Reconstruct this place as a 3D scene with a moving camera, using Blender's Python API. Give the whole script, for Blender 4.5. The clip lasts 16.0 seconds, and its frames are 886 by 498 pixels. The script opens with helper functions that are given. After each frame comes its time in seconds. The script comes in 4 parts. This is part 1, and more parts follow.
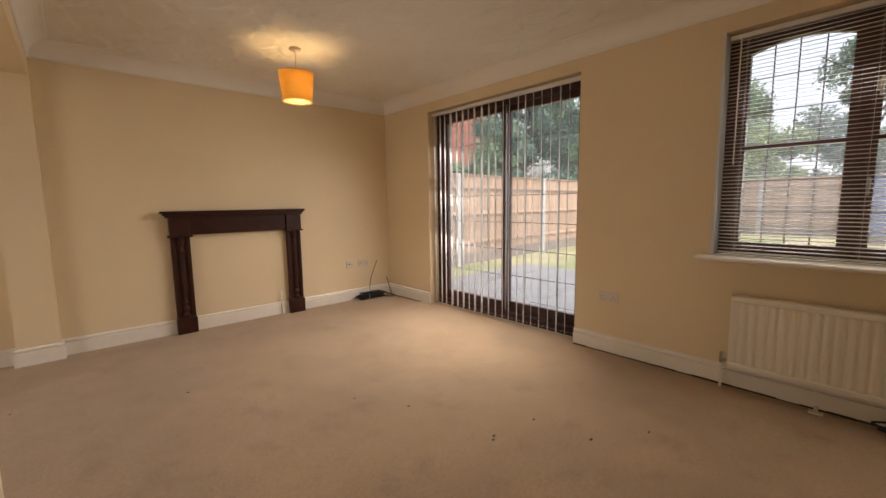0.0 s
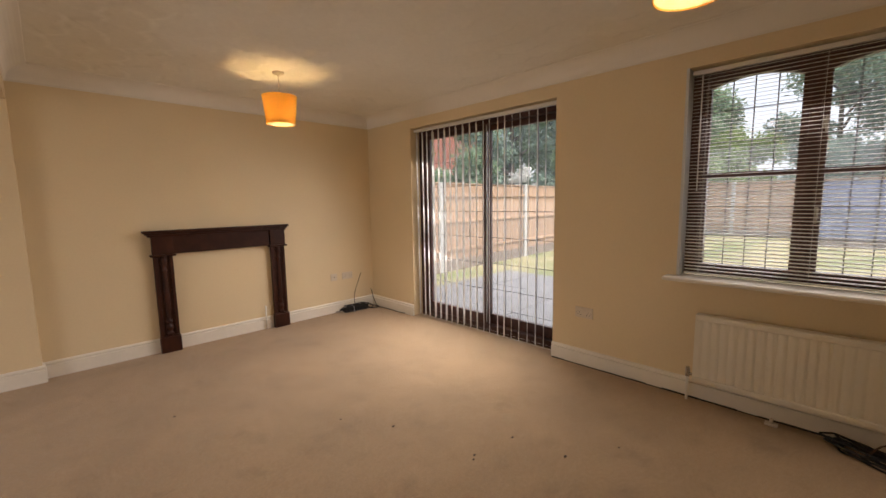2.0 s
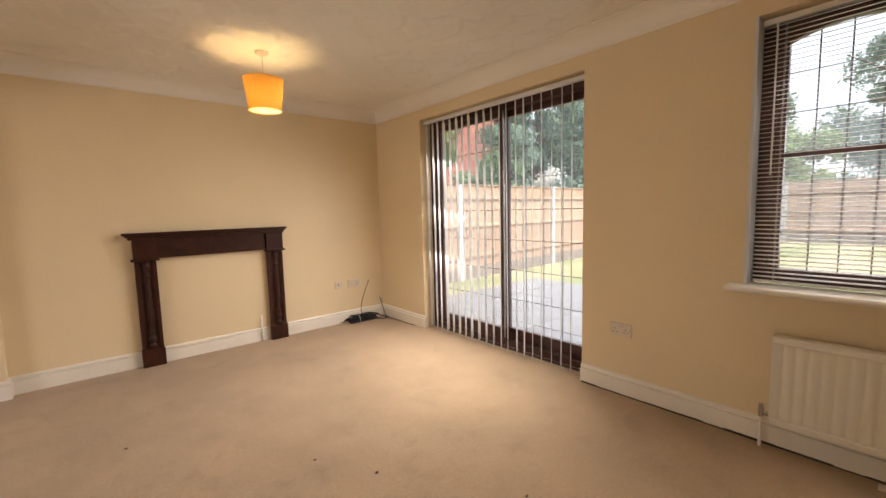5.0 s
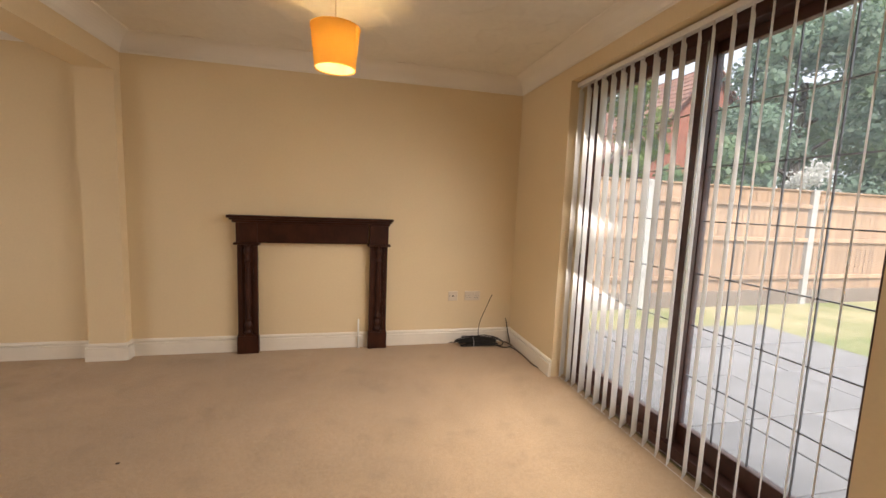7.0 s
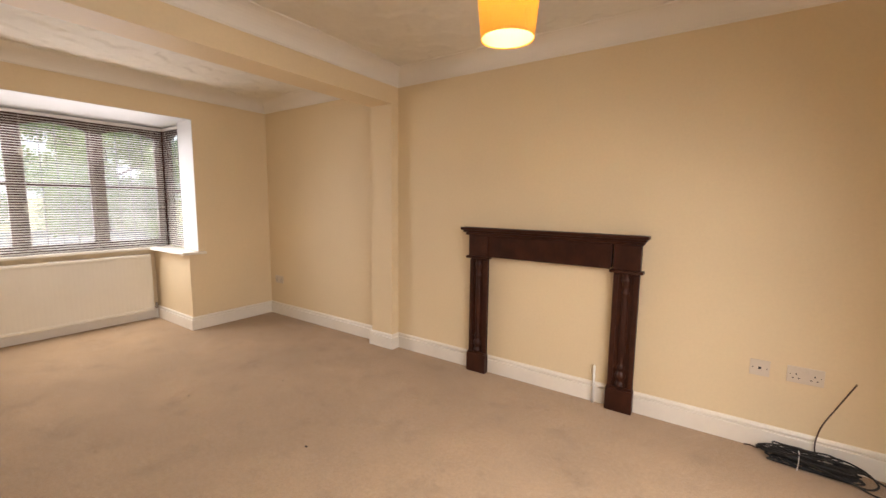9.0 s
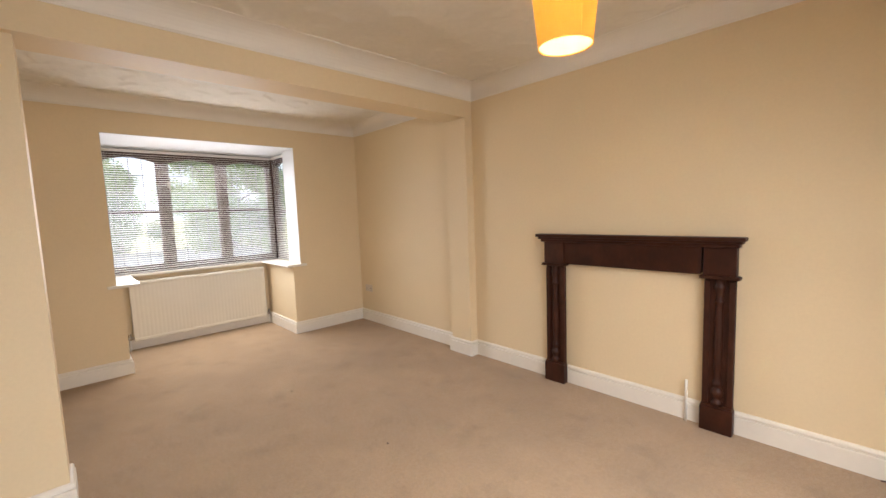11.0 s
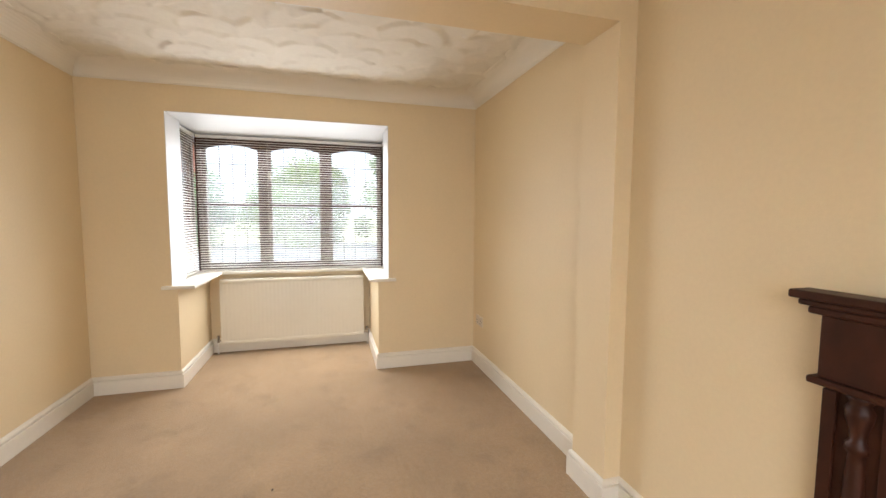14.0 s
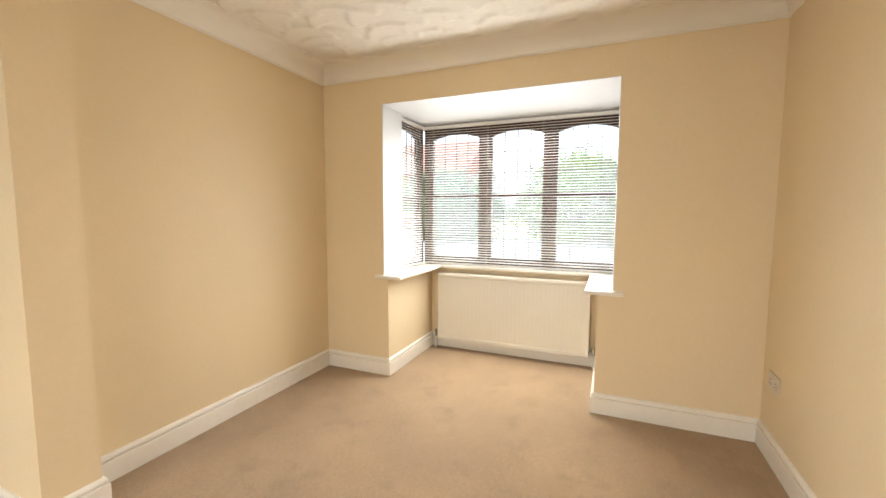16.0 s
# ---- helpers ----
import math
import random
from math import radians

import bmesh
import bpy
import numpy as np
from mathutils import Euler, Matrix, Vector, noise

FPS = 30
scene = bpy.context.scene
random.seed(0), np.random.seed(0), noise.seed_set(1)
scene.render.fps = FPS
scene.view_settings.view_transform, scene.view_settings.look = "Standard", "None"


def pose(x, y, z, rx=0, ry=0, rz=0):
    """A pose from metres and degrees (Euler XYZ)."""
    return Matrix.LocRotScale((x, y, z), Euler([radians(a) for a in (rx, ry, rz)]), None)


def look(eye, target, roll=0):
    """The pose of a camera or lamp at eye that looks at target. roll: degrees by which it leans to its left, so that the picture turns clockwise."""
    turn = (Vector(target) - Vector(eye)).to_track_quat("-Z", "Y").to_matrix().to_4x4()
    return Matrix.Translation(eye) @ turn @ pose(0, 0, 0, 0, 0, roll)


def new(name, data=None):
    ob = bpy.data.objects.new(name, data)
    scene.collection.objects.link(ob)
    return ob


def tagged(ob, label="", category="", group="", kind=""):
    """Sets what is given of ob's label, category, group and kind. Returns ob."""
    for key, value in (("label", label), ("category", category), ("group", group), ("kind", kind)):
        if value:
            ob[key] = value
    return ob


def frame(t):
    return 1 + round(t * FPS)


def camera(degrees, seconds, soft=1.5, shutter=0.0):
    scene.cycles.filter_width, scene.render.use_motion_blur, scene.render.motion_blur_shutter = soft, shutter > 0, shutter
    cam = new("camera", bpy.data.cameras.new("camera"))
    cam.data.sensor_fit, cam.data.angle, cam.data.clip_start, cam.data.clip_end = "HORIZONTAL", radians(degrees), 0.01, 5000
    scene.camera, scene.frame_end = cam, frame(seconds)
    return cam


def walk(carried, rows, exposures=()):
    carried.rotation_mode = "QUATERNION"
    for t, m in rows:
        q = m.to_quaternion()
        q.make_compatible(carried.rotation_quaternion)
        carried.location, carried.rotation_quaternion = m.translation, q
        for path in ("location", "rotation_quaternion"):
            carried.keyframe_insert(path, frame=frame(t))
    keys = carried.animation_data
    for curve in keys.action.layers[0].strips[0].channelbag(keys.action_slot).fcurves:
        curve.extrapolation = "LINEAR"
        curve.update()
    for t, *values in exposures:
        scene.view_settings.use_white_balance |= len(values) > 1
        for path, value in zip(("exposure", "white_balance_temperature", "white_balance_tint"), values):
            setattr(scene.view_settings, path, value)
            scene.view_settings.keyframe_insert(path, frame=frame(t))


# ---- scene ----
cam = camera(95.7, 16.0)
PATH = [
    (0, (0.573, 0.837, 1.171), (1.912, 2.304, 0.939), -0.7),
    (0.5, (0.644, 0.871, 1.125), (1.96, 2.35, 0.845), -1.1),
    (1, (0.605, 0.849, 1.186), (1.922, 2.322, 0.875), -1.1),
    (1.5, (0.559, 0.799, 1.276), (1.909, 2.245, 0.982), -1.0),
    (2, (0.533, 0.765, 1.339), (1.928, 2.179, 1.103), -0.9),
    (2.5, (0.514, 0.753, 1.346), (1.939, 2.146, 1.166), -0.9),
    (3, (0.508, 0.762, 1.319), (1.948, 2.14, 1.153), -1.1),
    (3.2, (0.504, 0.783, 1.308), (1.954, 2.148, 1.126), -1.3),
    (5.5, (1.213, 1.156, 1.242), (2.413, 2.744, 1.044), -1.0),
    (6, (1.476, 1.363, 1.277), (2.54, 3.044, 1.073), -0.1),
    (6.5, (1.836, 1.511, 1.255), (2.635, 3.332, 1.045), 1.2),
    (7, (2.038, 1.664, 1.261), (2.494, 3.599, 1.042), 2.3),
    (7.5, (2.183, 1.953, 1.262), (2.293, 3.937, 1.037), 2.8),
    (8, (2.305, 2.168, 1.281), (2.011, 4.134, 1.062), 3.1),
    (8.5, (2.542, 2.385, 1.283), (1.771, 4.216, 1.049), 2.2),
    (9, (2.719, 2.452, 1.304), (1.599, 4.093, 1.072), 0.7),
    (9.5, (2.841, 2.363, 1.308), (1.541, 3.863, 1.065), -0.4),
    (9.7, (2.889, 2.318, 1.32), (1.554, 3.787, 1.073), -0.8),
    (11.8, (2.69, 2.718, 1.313), (1.185, 4.023, 1.142), -1.6),
    (12, (2.617, 2.806, 1.319), (1.096, 4.093, 1.144), -1.3),
    (12.5, (2.429, 3.113, 1.29), (0.843, 4.321, 1.119), -0.5),
    (13, (2.253, 3.385, 1.285), (0.561, 4.436, 1.108), -0.2),
    (13.5, (2.068, 3.662, 1.299), (0.253, 4.483, 1.122), -0.4),
    (14, (1.869, 3.886, 1.297), (-0.051, 4.425, 1.145), 0.3),
    (14.5, (1.571, 3.98, 1.288), (-0.403, 4.274, 1.159), 1.0),
    (15, (1.381, 4.082, 1.309), (-0.613, 4.03, 1.16), 1.6),
    (15.5, (1.219, 4.207, 1.295), (-0.725, 3.77, 1.124), 1.2),
    (16, (1.103, 4.334, 1.256), (-0.735, 3.566, 1.081), 0.2),
]
EXPOSURES = [(0.0, 0.65, 6700, 19), (2.6, 0.65, 6700, 19), (3.0, 0.95, 6650, 18), (5.5, 1.12, 6600, 17), (7.0, 0.86, 6750, 17), (7.5, 0.92, 6950, 17), (8.0, 1.06, 7050, 17), (9.0, 1.25, 6500, 19), (9.5, 1.27, 6250, 18), (12.5, 1.38, 6050, 14), (14.0, 1.54, 6000, 11), (14.5, 1.72, 6200, 10), (15.2, 1.78, 6200, 10), (16.0, 1.74, 6200, 9)]
walk(cam, [(t, look(eye, target, roll)) for t, eye, target, roll in PATH], EXPOSURES)
SKY, SUN, BULB = 0.15, 3.2, 75.0
W_PATIO, W_WINDOW, W_BAY = 15.5, 3.2, 7.8

# ---- world, sun and large lights ----
world = bpy.data.worlds.new("sky")
scene.world = world
world.use_nodes = True
wn = world.node_tree.nodes
sky = wn.new("ShaderNodeTexSky")
sky.sky_type = "NISHITA"
sky.sun_disc = False
sky.sun_elevation, sky.sun_rotation = radians(49), radians(180)
sky.air_density, sky.dust_density, sky.ozone_density = 1.0, 4.0, 1.0
wn["Background"].inputs[1].default_value = SKY
haze = wn.new("ShaderNodeMix")
haze.data_type = "RGBA"
haze.inputs["Factor"].default_value = 0.65
haze.inputs["B"].default_value = (6.6, 7.0, 7.5, 1)
world.node_tree.links.new(sky.outputs[0], haze.inputs["A"])
world.node_tree.links.new(haze.outputs["Result"], wn["Background"].inputs[0])

sun_data = bpy.data.lights.new("sun", "SUN")
sun_data.energy, sun_data.angle, sun_data.color = SUN, radians(12), (1.0, 0.96, 0.90)
sun = new("sun", sun_data)
sun.matrix_world = look((0, 0, 30), (3.2, 26, 0))


def window_light(name, eye, target, w, h, watts, spread=140):
    """Added area lamp that stands in for the skylight of one opening."""
    d = bpy.data.lights.new(name, "AREA")
    d.shape, d.size, d.size_y, d.energy, d.color = "RECTANGLE", w, h, watts, (1.0, 0.98, 0.95)
    d.spread = radians(spread)
    o = new(name, d)
    o.matrix_world = look(eye, target)
    return o


# added lamps: louvre-like strips send skylight down into the room, one backs each blind
for k in range(3):
    z = 0.85 + 0.48 * k
    window_light("patio_sky_fill", (3.36, 3.39, z), (3.36 - 1.5, 3.75, z - (2.0 if k == 0 else 1.3)), 1.75, 0.44, W_PATIO / 3, 140)
window_light("patio_backlight", (3.82, 3.39, 1.2), (1.0, 3.39, -0.4), 1.75, 1.9, W_PATIO * 0.38)
for k in range(2):
    z = 1.22 + 0.56 * k
    window_light("window_sky_fill", (3.42, 0.66, z), (3.42 - 2.0, 0.66, z - 1.5), 1.65, 0.5, W_WINDOW / 2)
window_light("window_backlight", (3.76, 0.66, 1.5), (1.0, 0.66, 0.1), 1.65, 1.2, W_WINDOW * 1.8)
for k in range(5):
    z = 0.93 + 0.22 * k
    window_light("bay_sky_fill", (-2.24, 3.55, z), (-0.24, 3.55, z - 1.6), 1.35, 0.20, W_BAY * 0.22)
# added lamp for the daylight that the bay's slats throw up on to the ceiling
window_light("bay_bounce_fill", (-2.20, 3.55, 1.12), (-0.4, 3.55, 2.75), 1.35, 0.3, W_BAY * 0.24, 100)
window_light("bay_backlight", (-2.50, 3.55, 1.45), (0.5, 3.55, 0.3), 1.65, 1.2, W_BAY * 0.95)


# ---- materials ----
def material(name, base, rough=0.6, metal=0.0, grain=0.0, grain_size=40.0, blotch=0.0, blotch_size=3.0, bump=0.0, bump_size=200.0, spec=0.5, rand=0.0, stretch=(1, 1, 1)):
    """A painted, stained or woven surface: base colour, fine grain, broad blotches and relief."""
    m = bpy.data.materials.new(name)
    m.use_nodes = True
    nt = m.node_tree
    n, l = nt.nodes, nt.links
    b = n["Principled BSDF"]
    b.inputs["Roughness"].default_value = rough
    b.inputs["Metallic"].default_value = metal
    b.inputs["Specular IOR Level"].default_value = spec
    b.inputs["Base Color"].default_value = (*base, 1)
    tc = n.new("ShaderNodeTexCoord")
    mp = n.new("ShaderNodeMapping")
    mp.inputs["Scale"].default_value = stretch
    l.new(tc.outputs["Object"], mp.inputs["Vector"])
    value = None
    for amount, size, detail in ((grain, grain_size, 4), (blotch, blotch_size, 5)):
        if amount:
            t = n.new("ShaderNodeTexNoise")
            t.inputs["Scale"].default_value, t.inputs["Detail"].default_value = size, detail
            l.new(mp.outputs[0], t.inputs["Vector"])
            r = n.new("ShaderNodeMapRange")
            r.inputs["From Min"].default_value, r.inputs["From Max"].default_value = 0.3, 0.7
            r.inputs["To Min"].default_value, r.inputs["To Max"].default_value = 1 - amount, 1 + amount
            l.new(t.outputs["Fac"], r.inputs["Value"])
            if value is None:
                value = r.outputs[0]
            else:
                k = n.new("ShaderNodeMath")
                k.operation = "MULTIPLY"
                l.new(value, k.inputs[0]), l.new(r.outputs[0], k.inputs[1])
                value = k.outputs[0]
    if rand:
        o = n.new("ShaderNodeObjectInfo")
        r = n.new("ShaderNodeMapRange")
        r.inputs["To Min"].default_value, r.inputs["To Max"].default_value = 1 - rand, 1 + rand
        l.new(o.outputs["Random"], r.inputs["Value"])
        if value is None:
            value = r.outputs[0]
        else:
            k = n.new("ShaderNodeMath")
            k.operation = "MULTIPLY"
            l.new(value, k.inputs[0]), l.new(r.outputs[0], k.inputs[1])
            value = k.outputs[0]
    if value is not None:
        v = n.new("ShaderNodeVectorMath")
        v.operation = "SCALE"
        v.inputs[0].default_value = base
        l.new(value, v.inputs["Scale"])
        l.new(v.outputs[0], b.inputs["Base Color"])
    if bump:
        t = n.new("ShaderNodeTexNoise")
        t.inputs["Scale"].default_value, t.inputs["Detail"].default_value = bump_size, 3
        l.new(mp.outputs[0], t.inputs["Vector"])
        u = n.new("ShaderNodeBump")
        u.inputs["Strength"].default_value, u.inputs["Distance"].default_value = bump, 0.004
        l.new(t.outputs["Fac"], u.inputs["Height"])
        l.new(u.outputs[0], b.inputs["Normal"])
    return m


WALL = material("cream_wall_paint", (0.730, 0.590, 0.375), 0.55, grain=0.015, grain_size=60, blotch=0.03, blotch_size=1.2, bump=0.12, bump_size=180, spec=0.3)
WHITE_WALL = material("white_reveal_paint", (0.62, 0.62, 0.61), 0.5, blotch=0.02, blotch_size=3, bump=0.08, bump_size=150, spec=0.3)
CEIL = material("white_ceiling_plaster", (0.78, 0.74, 0.655), 0.8, grain=0.02, grain_size=30, blotch=0.04, blotch_size=1.5, bump=0.15, bump_size=120, spec=0.2)
COVE = material("white_cornice_plaster", (0.80, 0.755, 0.675), 0.6, blotch=0.03, blotch_size=2, bump=0.05, bump_size=80, spec=0.3)
GLOSS = material("white_gloss_paint", (0.78, 0.725, 0.625), 0.3, grain=0.015, grain_size=30, blotch=0.04, blotch_size=2.5, bump=0.04, bump_size=60)
SEAM = material("dark_gap_fibre", (0.04, 0.03, 0.02), 0.9, grain=0.3, grain_size=80)
MAHOGANY = material("dark_mahogany_stain", (0.038, 0.0115, 0.0055), 0.44, spec=0.25, grain=0.35, grain_size=18, blotch=0.25, blotch_size=4, bump=0.06, bump_size=120, stretch=(1, 4, 0.6))
BROWN = material("brown_stained_frame", (0.070, 0.026, 0.017), 0.4, grain=0.25, grain_size=25, blotch=0.15, blotch_size=4, bump=0.05, bump_size=90)
LEAD = material("lead_strip", (0.20, 0.20, 0.21), 0.5, metal=0.6, blotch=0.2, blotch_size=20)
SLAT = material("cream_blind_slat", (0.78, 0.74, 0.68), 0.45, blotch=0.03, blotch_size=6, rand=0.04)
FABRIC = material("white_blind_fabric", (0.86, 0.84, 0.80), 0.8, grain=0.03, grain_size=120, blotch=0.04, blotch_size=3, bump=0.2, bump_size=500, rand=0.05)
fn, fl = FABRIC.node_tree.nodes, FABRIC.node_tree.links
through_cloth, cloth_mix = fn.new("ShaderNodeBsdfTranslucent"), fn.new("ShaderNodeMixShader")
through_cloth.inputs["Color"].default_value, cloth_mix.inputs[0].default_value = (0.88, 0.87, 0.84, 1), 0.55
fl.new(fn["Principled BSDF"].outputs[0], cloth_mix.inputs[1]), fl.new(through_cloth.outputs[0], cloth_mix.inputs[2])
fl.new(cloth_mix.outputs[0], fn["Material Output"].inputs["Surface"])
RAIL = material("white_aluminium_rail", (0.74, 0.71, 0.66), 0.35, metal=0.1, blotch=0.03, blotch_size=8)
RADI = material("cream_radiator_enamel", (0.76, 0.71, 0.60), 0.3, grain=0.01, grain_size=20, blotch=0.03, blotch_size=2, bump=0.03, bump_size=60)
CHROME = material("chrome_plate", (0.55, 0.54, 0.52), 0.2, metal=1.0, blotch=0.1, blotch_size=40)
PLASTIC = material("white_socket_plastic", (0.64, 0.55, 0.44), 0.35, blotch=0.02, blotch_size=15)
DARKHOLE = material("black_slot", (0.01, 0.01, 0.01), 0.6)
RUBBER = material("black_cable_rubber", (0.012, 0.011, 0.010), 0.7, grain=0.2, grain_size=60)
BROWNCABLE = material("brown_cable_rubber", (0.055, 0.025, 0.012), 0.5, grain=0.2, grain_size=60)
COPPER = material("white_painted_pipe", (0.76, 0.73, 0.66), 0.35, blotch=0.05, blotch_size=20)
CONCRETE = material("grey_concrete", (0.42, 0.41, 0.39), 0.85, grain=0.12, grain_size=60, blotch=0.15, blotch_size=3, bump=0.4, bump_size=90)
GRAVEL = material("brown_gravel_board", (0.20, 0.155, 0.12), 0.85, grain=0.12, grain_size=40, blotch=0.2, blotch_size=2, bump=0.3, bump_size=60)
SLAB = material("grey_paving_slab", (0.23, 0.225, 0.225), 0.85, grain=0.12, grain_size=50, blotch=0.2, blotch_size=2.5, bump=0.4, bump_size=70, rand=0.12)
FENCE = material("weathered_fence_timber", (0.40, 0.26, 0.165), 0.8, grain=0.2, grain_size=14, blotch=0.2, blotch_size=2, bump=0.3, bump_size=60, rand=0.14, stretch=(1, 1, 0.15))
BLUEFENCE = material("blue_grey_painted_boards", (0.16, 0.18, 0.31), 0.7, grain=0.12, grain_size=14, blotch=0.15, blotch_size=2, bump=0.2, bump_size=60, rand=0.12, stretch=(1, 1, 0.15))
DRIVE = material("grey_drive_surface", (0.20, 0.20, 0.20), 0.9, grain=0.12, grain_size=40, blotch=0.15, blotch_size=0.8, bump=0.4, bump_size=60)
HANDLE = material("beige_handle_metal", (0.42, 0.37, 0.30), 0.4, metal=0.3, blotch=0.05, blotch_size=20)
BRICK = material("red_brick_masonry", (0.34, 0.13, 0.09), 0.85, grain=0.2, grain_size=6, blotch=0.15, blotch_size=0.6, bump=0.3, bump_size=30)
TILE = material("red_roof_tiles", (0.30, 0.155, 0.115), 0.8, grain=0.2, grain_size=5, blotch=0.2, blotch_size=0.7, bump=0.3, bump_size=30)
BARK = material("tree_bark", (0.10, 0.075, 0.05), 0.9, grain=0.3, grain_size=12, bump=0.6, bump_size=30)
LEAF = material("green_leaves", (0.21, 0.31, 0.17), 0.55, grain=0.35, grain_size=1.5, blotch=0.25, blotch_size=0.3)
LEAF_LIGHT = material("light_green_leaves", (0.22, 0.31, 0.08), 0.55, grain=0.3, grain_size=1.5, blotch=0.2, blotch_size=0.3)
LEAF_DARK = material("dark_conifer_leaves", (0.24, 0.34, 0.25), 0.6, grain=0.35, grain_size=1.5, blotch=0.25, blotch_size=0.3)
PETAL = material("white_petals", (0.75, 0.74, 0.70), 0.6, grain=0.1, grain_size=4)
DEBRIS = material("dark_debris", (0.06, 0.04, 0.03), 0.8)


for leafy in (LEAF, LEAF_LIGHT, LEAF_DARK, PETAL):
    ln, ll = leafy.node_tree.nodes, leafy.node_tree.links
    shine_through, leaf_mix = ln.new("ShaderNodeBsdfTranslucent"), ln.new("ShaderNodeMixShader")
    leaf_mix.inputs[0].default_value = 0.5
    ll.new(ln["Principled BSDF"].inputs["Base Color"].links[0].from_socket, shine_through.inputs["Color"])
    ll.new(ln["Principled BSDF"].outputs[0], leaf_mix.inputs[1]), ll.new(shine_through.outputs[0], leaf_mix.inputs[2])
    ll.new(leaf_mix.outputs[0], ln["Material Output"].inputs["Surface"])


def grass_material():
    m = material("dry_lawn_grass", (0.22, 0.21, 0.07), 0.9, grain=0.25, grain_size=30, bump=0.8, bump_size=120)
    n, l = m.node_tree.nodes, m.node_tree.links
    t = n.new("ShaderNodeTexNoise")
    t.inputs["Scale"].default_value, t.inputs["Detail"].default_value = 0.8, 5
    l.new(n["Texture Coordinate"].outputs["Object"], t.inputs["Vector"])
    r = n.new("ShaderNodeValToRGB")
    r.color_ramp.elements[0].position, r.color_ramp.elements[0].color = 0.38, (0.20, 0.225, 0.075, 1)
    r.color_ramp.elements[1].position, r.color_ramp.elements[1].color = 0.60, (0.42, 0.36, 0.19, 1)
    l.new(t.outputs["Fac"], r.inputs[0])
    l.new(r.outputs[0], n["Principled BSDF"].inputs["Base Color"])
    return m


GRASS = grass_material()


def carpet_material():
    m = material("beige_pile_carpet", (0.385, 0.262, 0.147), 0.95, spec=0.1)
    nt = m.node_tree
    n, l = nt.nodes, nt.links
    tc = n["Texture Coordinate"]
    def noise_node(scale, detail=4, rough=0.55):
        t = n.new("ShaderNodeTexNoise")
        t.inputs["Scale"].default_value, t.inputs["Detail"].default_value, t.inputs["Roughness"].default_value = scale, detail, rough
        l.new(tc.outputs["Object"], t.inputs["Vector"])
        return t.outputs["Fac"]
    def ramp(src, lo, hi, a, b):
        r = n.new("ShaderNodeMapRange")
        for k, v in zip(("From Min", "From Max", "To Min", "To Max"), (lo, hi, a, b)):
            r.inputs[k].default_value = v
        l.new(src, r.inputs["Value"])
        return r.outputs[0]
    def times(a, b):
        k = n.new("ShaderNodeMath")
        k.operation = "MULTIPLY"
        l.new(a, k.inputs[0]), l.new(b, k.inputs[1])
        return k.outputs[0]
    v = times(ramp(noise_node(300, 2), 0.3, 0.7, 0.72, 1.28), ramp(noise_node(60, 4), 0.3, 0.7, 0.88, 1.12))
    v = times(v, ramp(noise_node(4.5, 7, 0.66), 0.54, 0.72, 1.0, 0.80))
    v = times(v, ramp(noise_node(1.9, 5, 0.6), 0.35, 0.65, 0.92, 1.07))
    v = times(v, ramp(noise_node(1.3, 4), 0.3, 0.7, 0.93, 1.07))
    s = n.new("ShaderNodeVectorMath")
    s.operation = "SCALE"
    s.inputs[0].default_value = (0.385, 0.262, 0.147)
    l.new(v, s.inputs["Scale"])
    l.new(s.outputs[0], n["Principled BSDF"].inputs["Base Color"])
    n["Principled BSDF"].inputs["Sheen Weight"].default_value = 0.25
    u = n.new("ShaderNodeBump")
    u.inputs["Strength"].default_value, u.inputs["Distance"].default_value = 0.8, 0.006
    l.new(noise_node(300, 3), u.inputs["Height"])
    l.new(u.outputs[0], n["Principled BSDF"].inputs["Normal"])
    return m


CARPET = carpet_material()


def glass_material():
    m = bpy.data.materials.new("window_glass")
    m.use_nodes = True
    n, l = m.node_tree.nodes, m.node_tree.links
    n.remove(n["Principled BSDF"])
    mix, clear, gloss, fres = (n.new(k) for k in ("ShaderNodeMixShader", "ShaderNodeBsdfTransparent", "ShaderNodeBsdfGlossy", "ShaderNodeLayerWeight"))
    power, scale = n.new("ShaderNodeMath"), n.new("ShaderNodeMath")
    power.operation, scale.operation = "POWER", "MULTIPLY_ADD"
    power.inputs[1].default_value, scale.inputs[1].default_value, scale.inputs[2].default_value = 5.0, 0.5, 0.025
    gloss.inputs["Roughness"].default_value = 0.01
    clear.inputs["Color"].default_value = (0.95, 0.97, 0.97, 1)
    fres.inputs["Blend"].default_value = 0.5
    l.new(fres.outputs["Facing"], power.inputs[0]), l.new(power.outputs[0], scale.inputs[0])
    l.new(scale.outputs[0], mix.inputs[0]), l.new(clear.outputs[0], mix.inputs[1]), l.new(gloss.outputs[0], mix.inputs[2])
    # window glare is put into the pane as a bluish translucent share
    glare, veil = n.new("ShaderNodeBsdfTranslucent"), n.new("ShaderNodeMixShader")
    glare.inputs["Color"].default_value = (0.80, 0.90, 1.0, 1)
    veil.inputs[0].default_value = 0.05
    l.new(mix.outputs[0], veil.inputs[1]), l.new(glare.outputs[0], veil.inputs[2])
    l.new(veil.outputs[0], n["Material Output"].inputs["Surface"])
    return m


GLASS = glass_material()


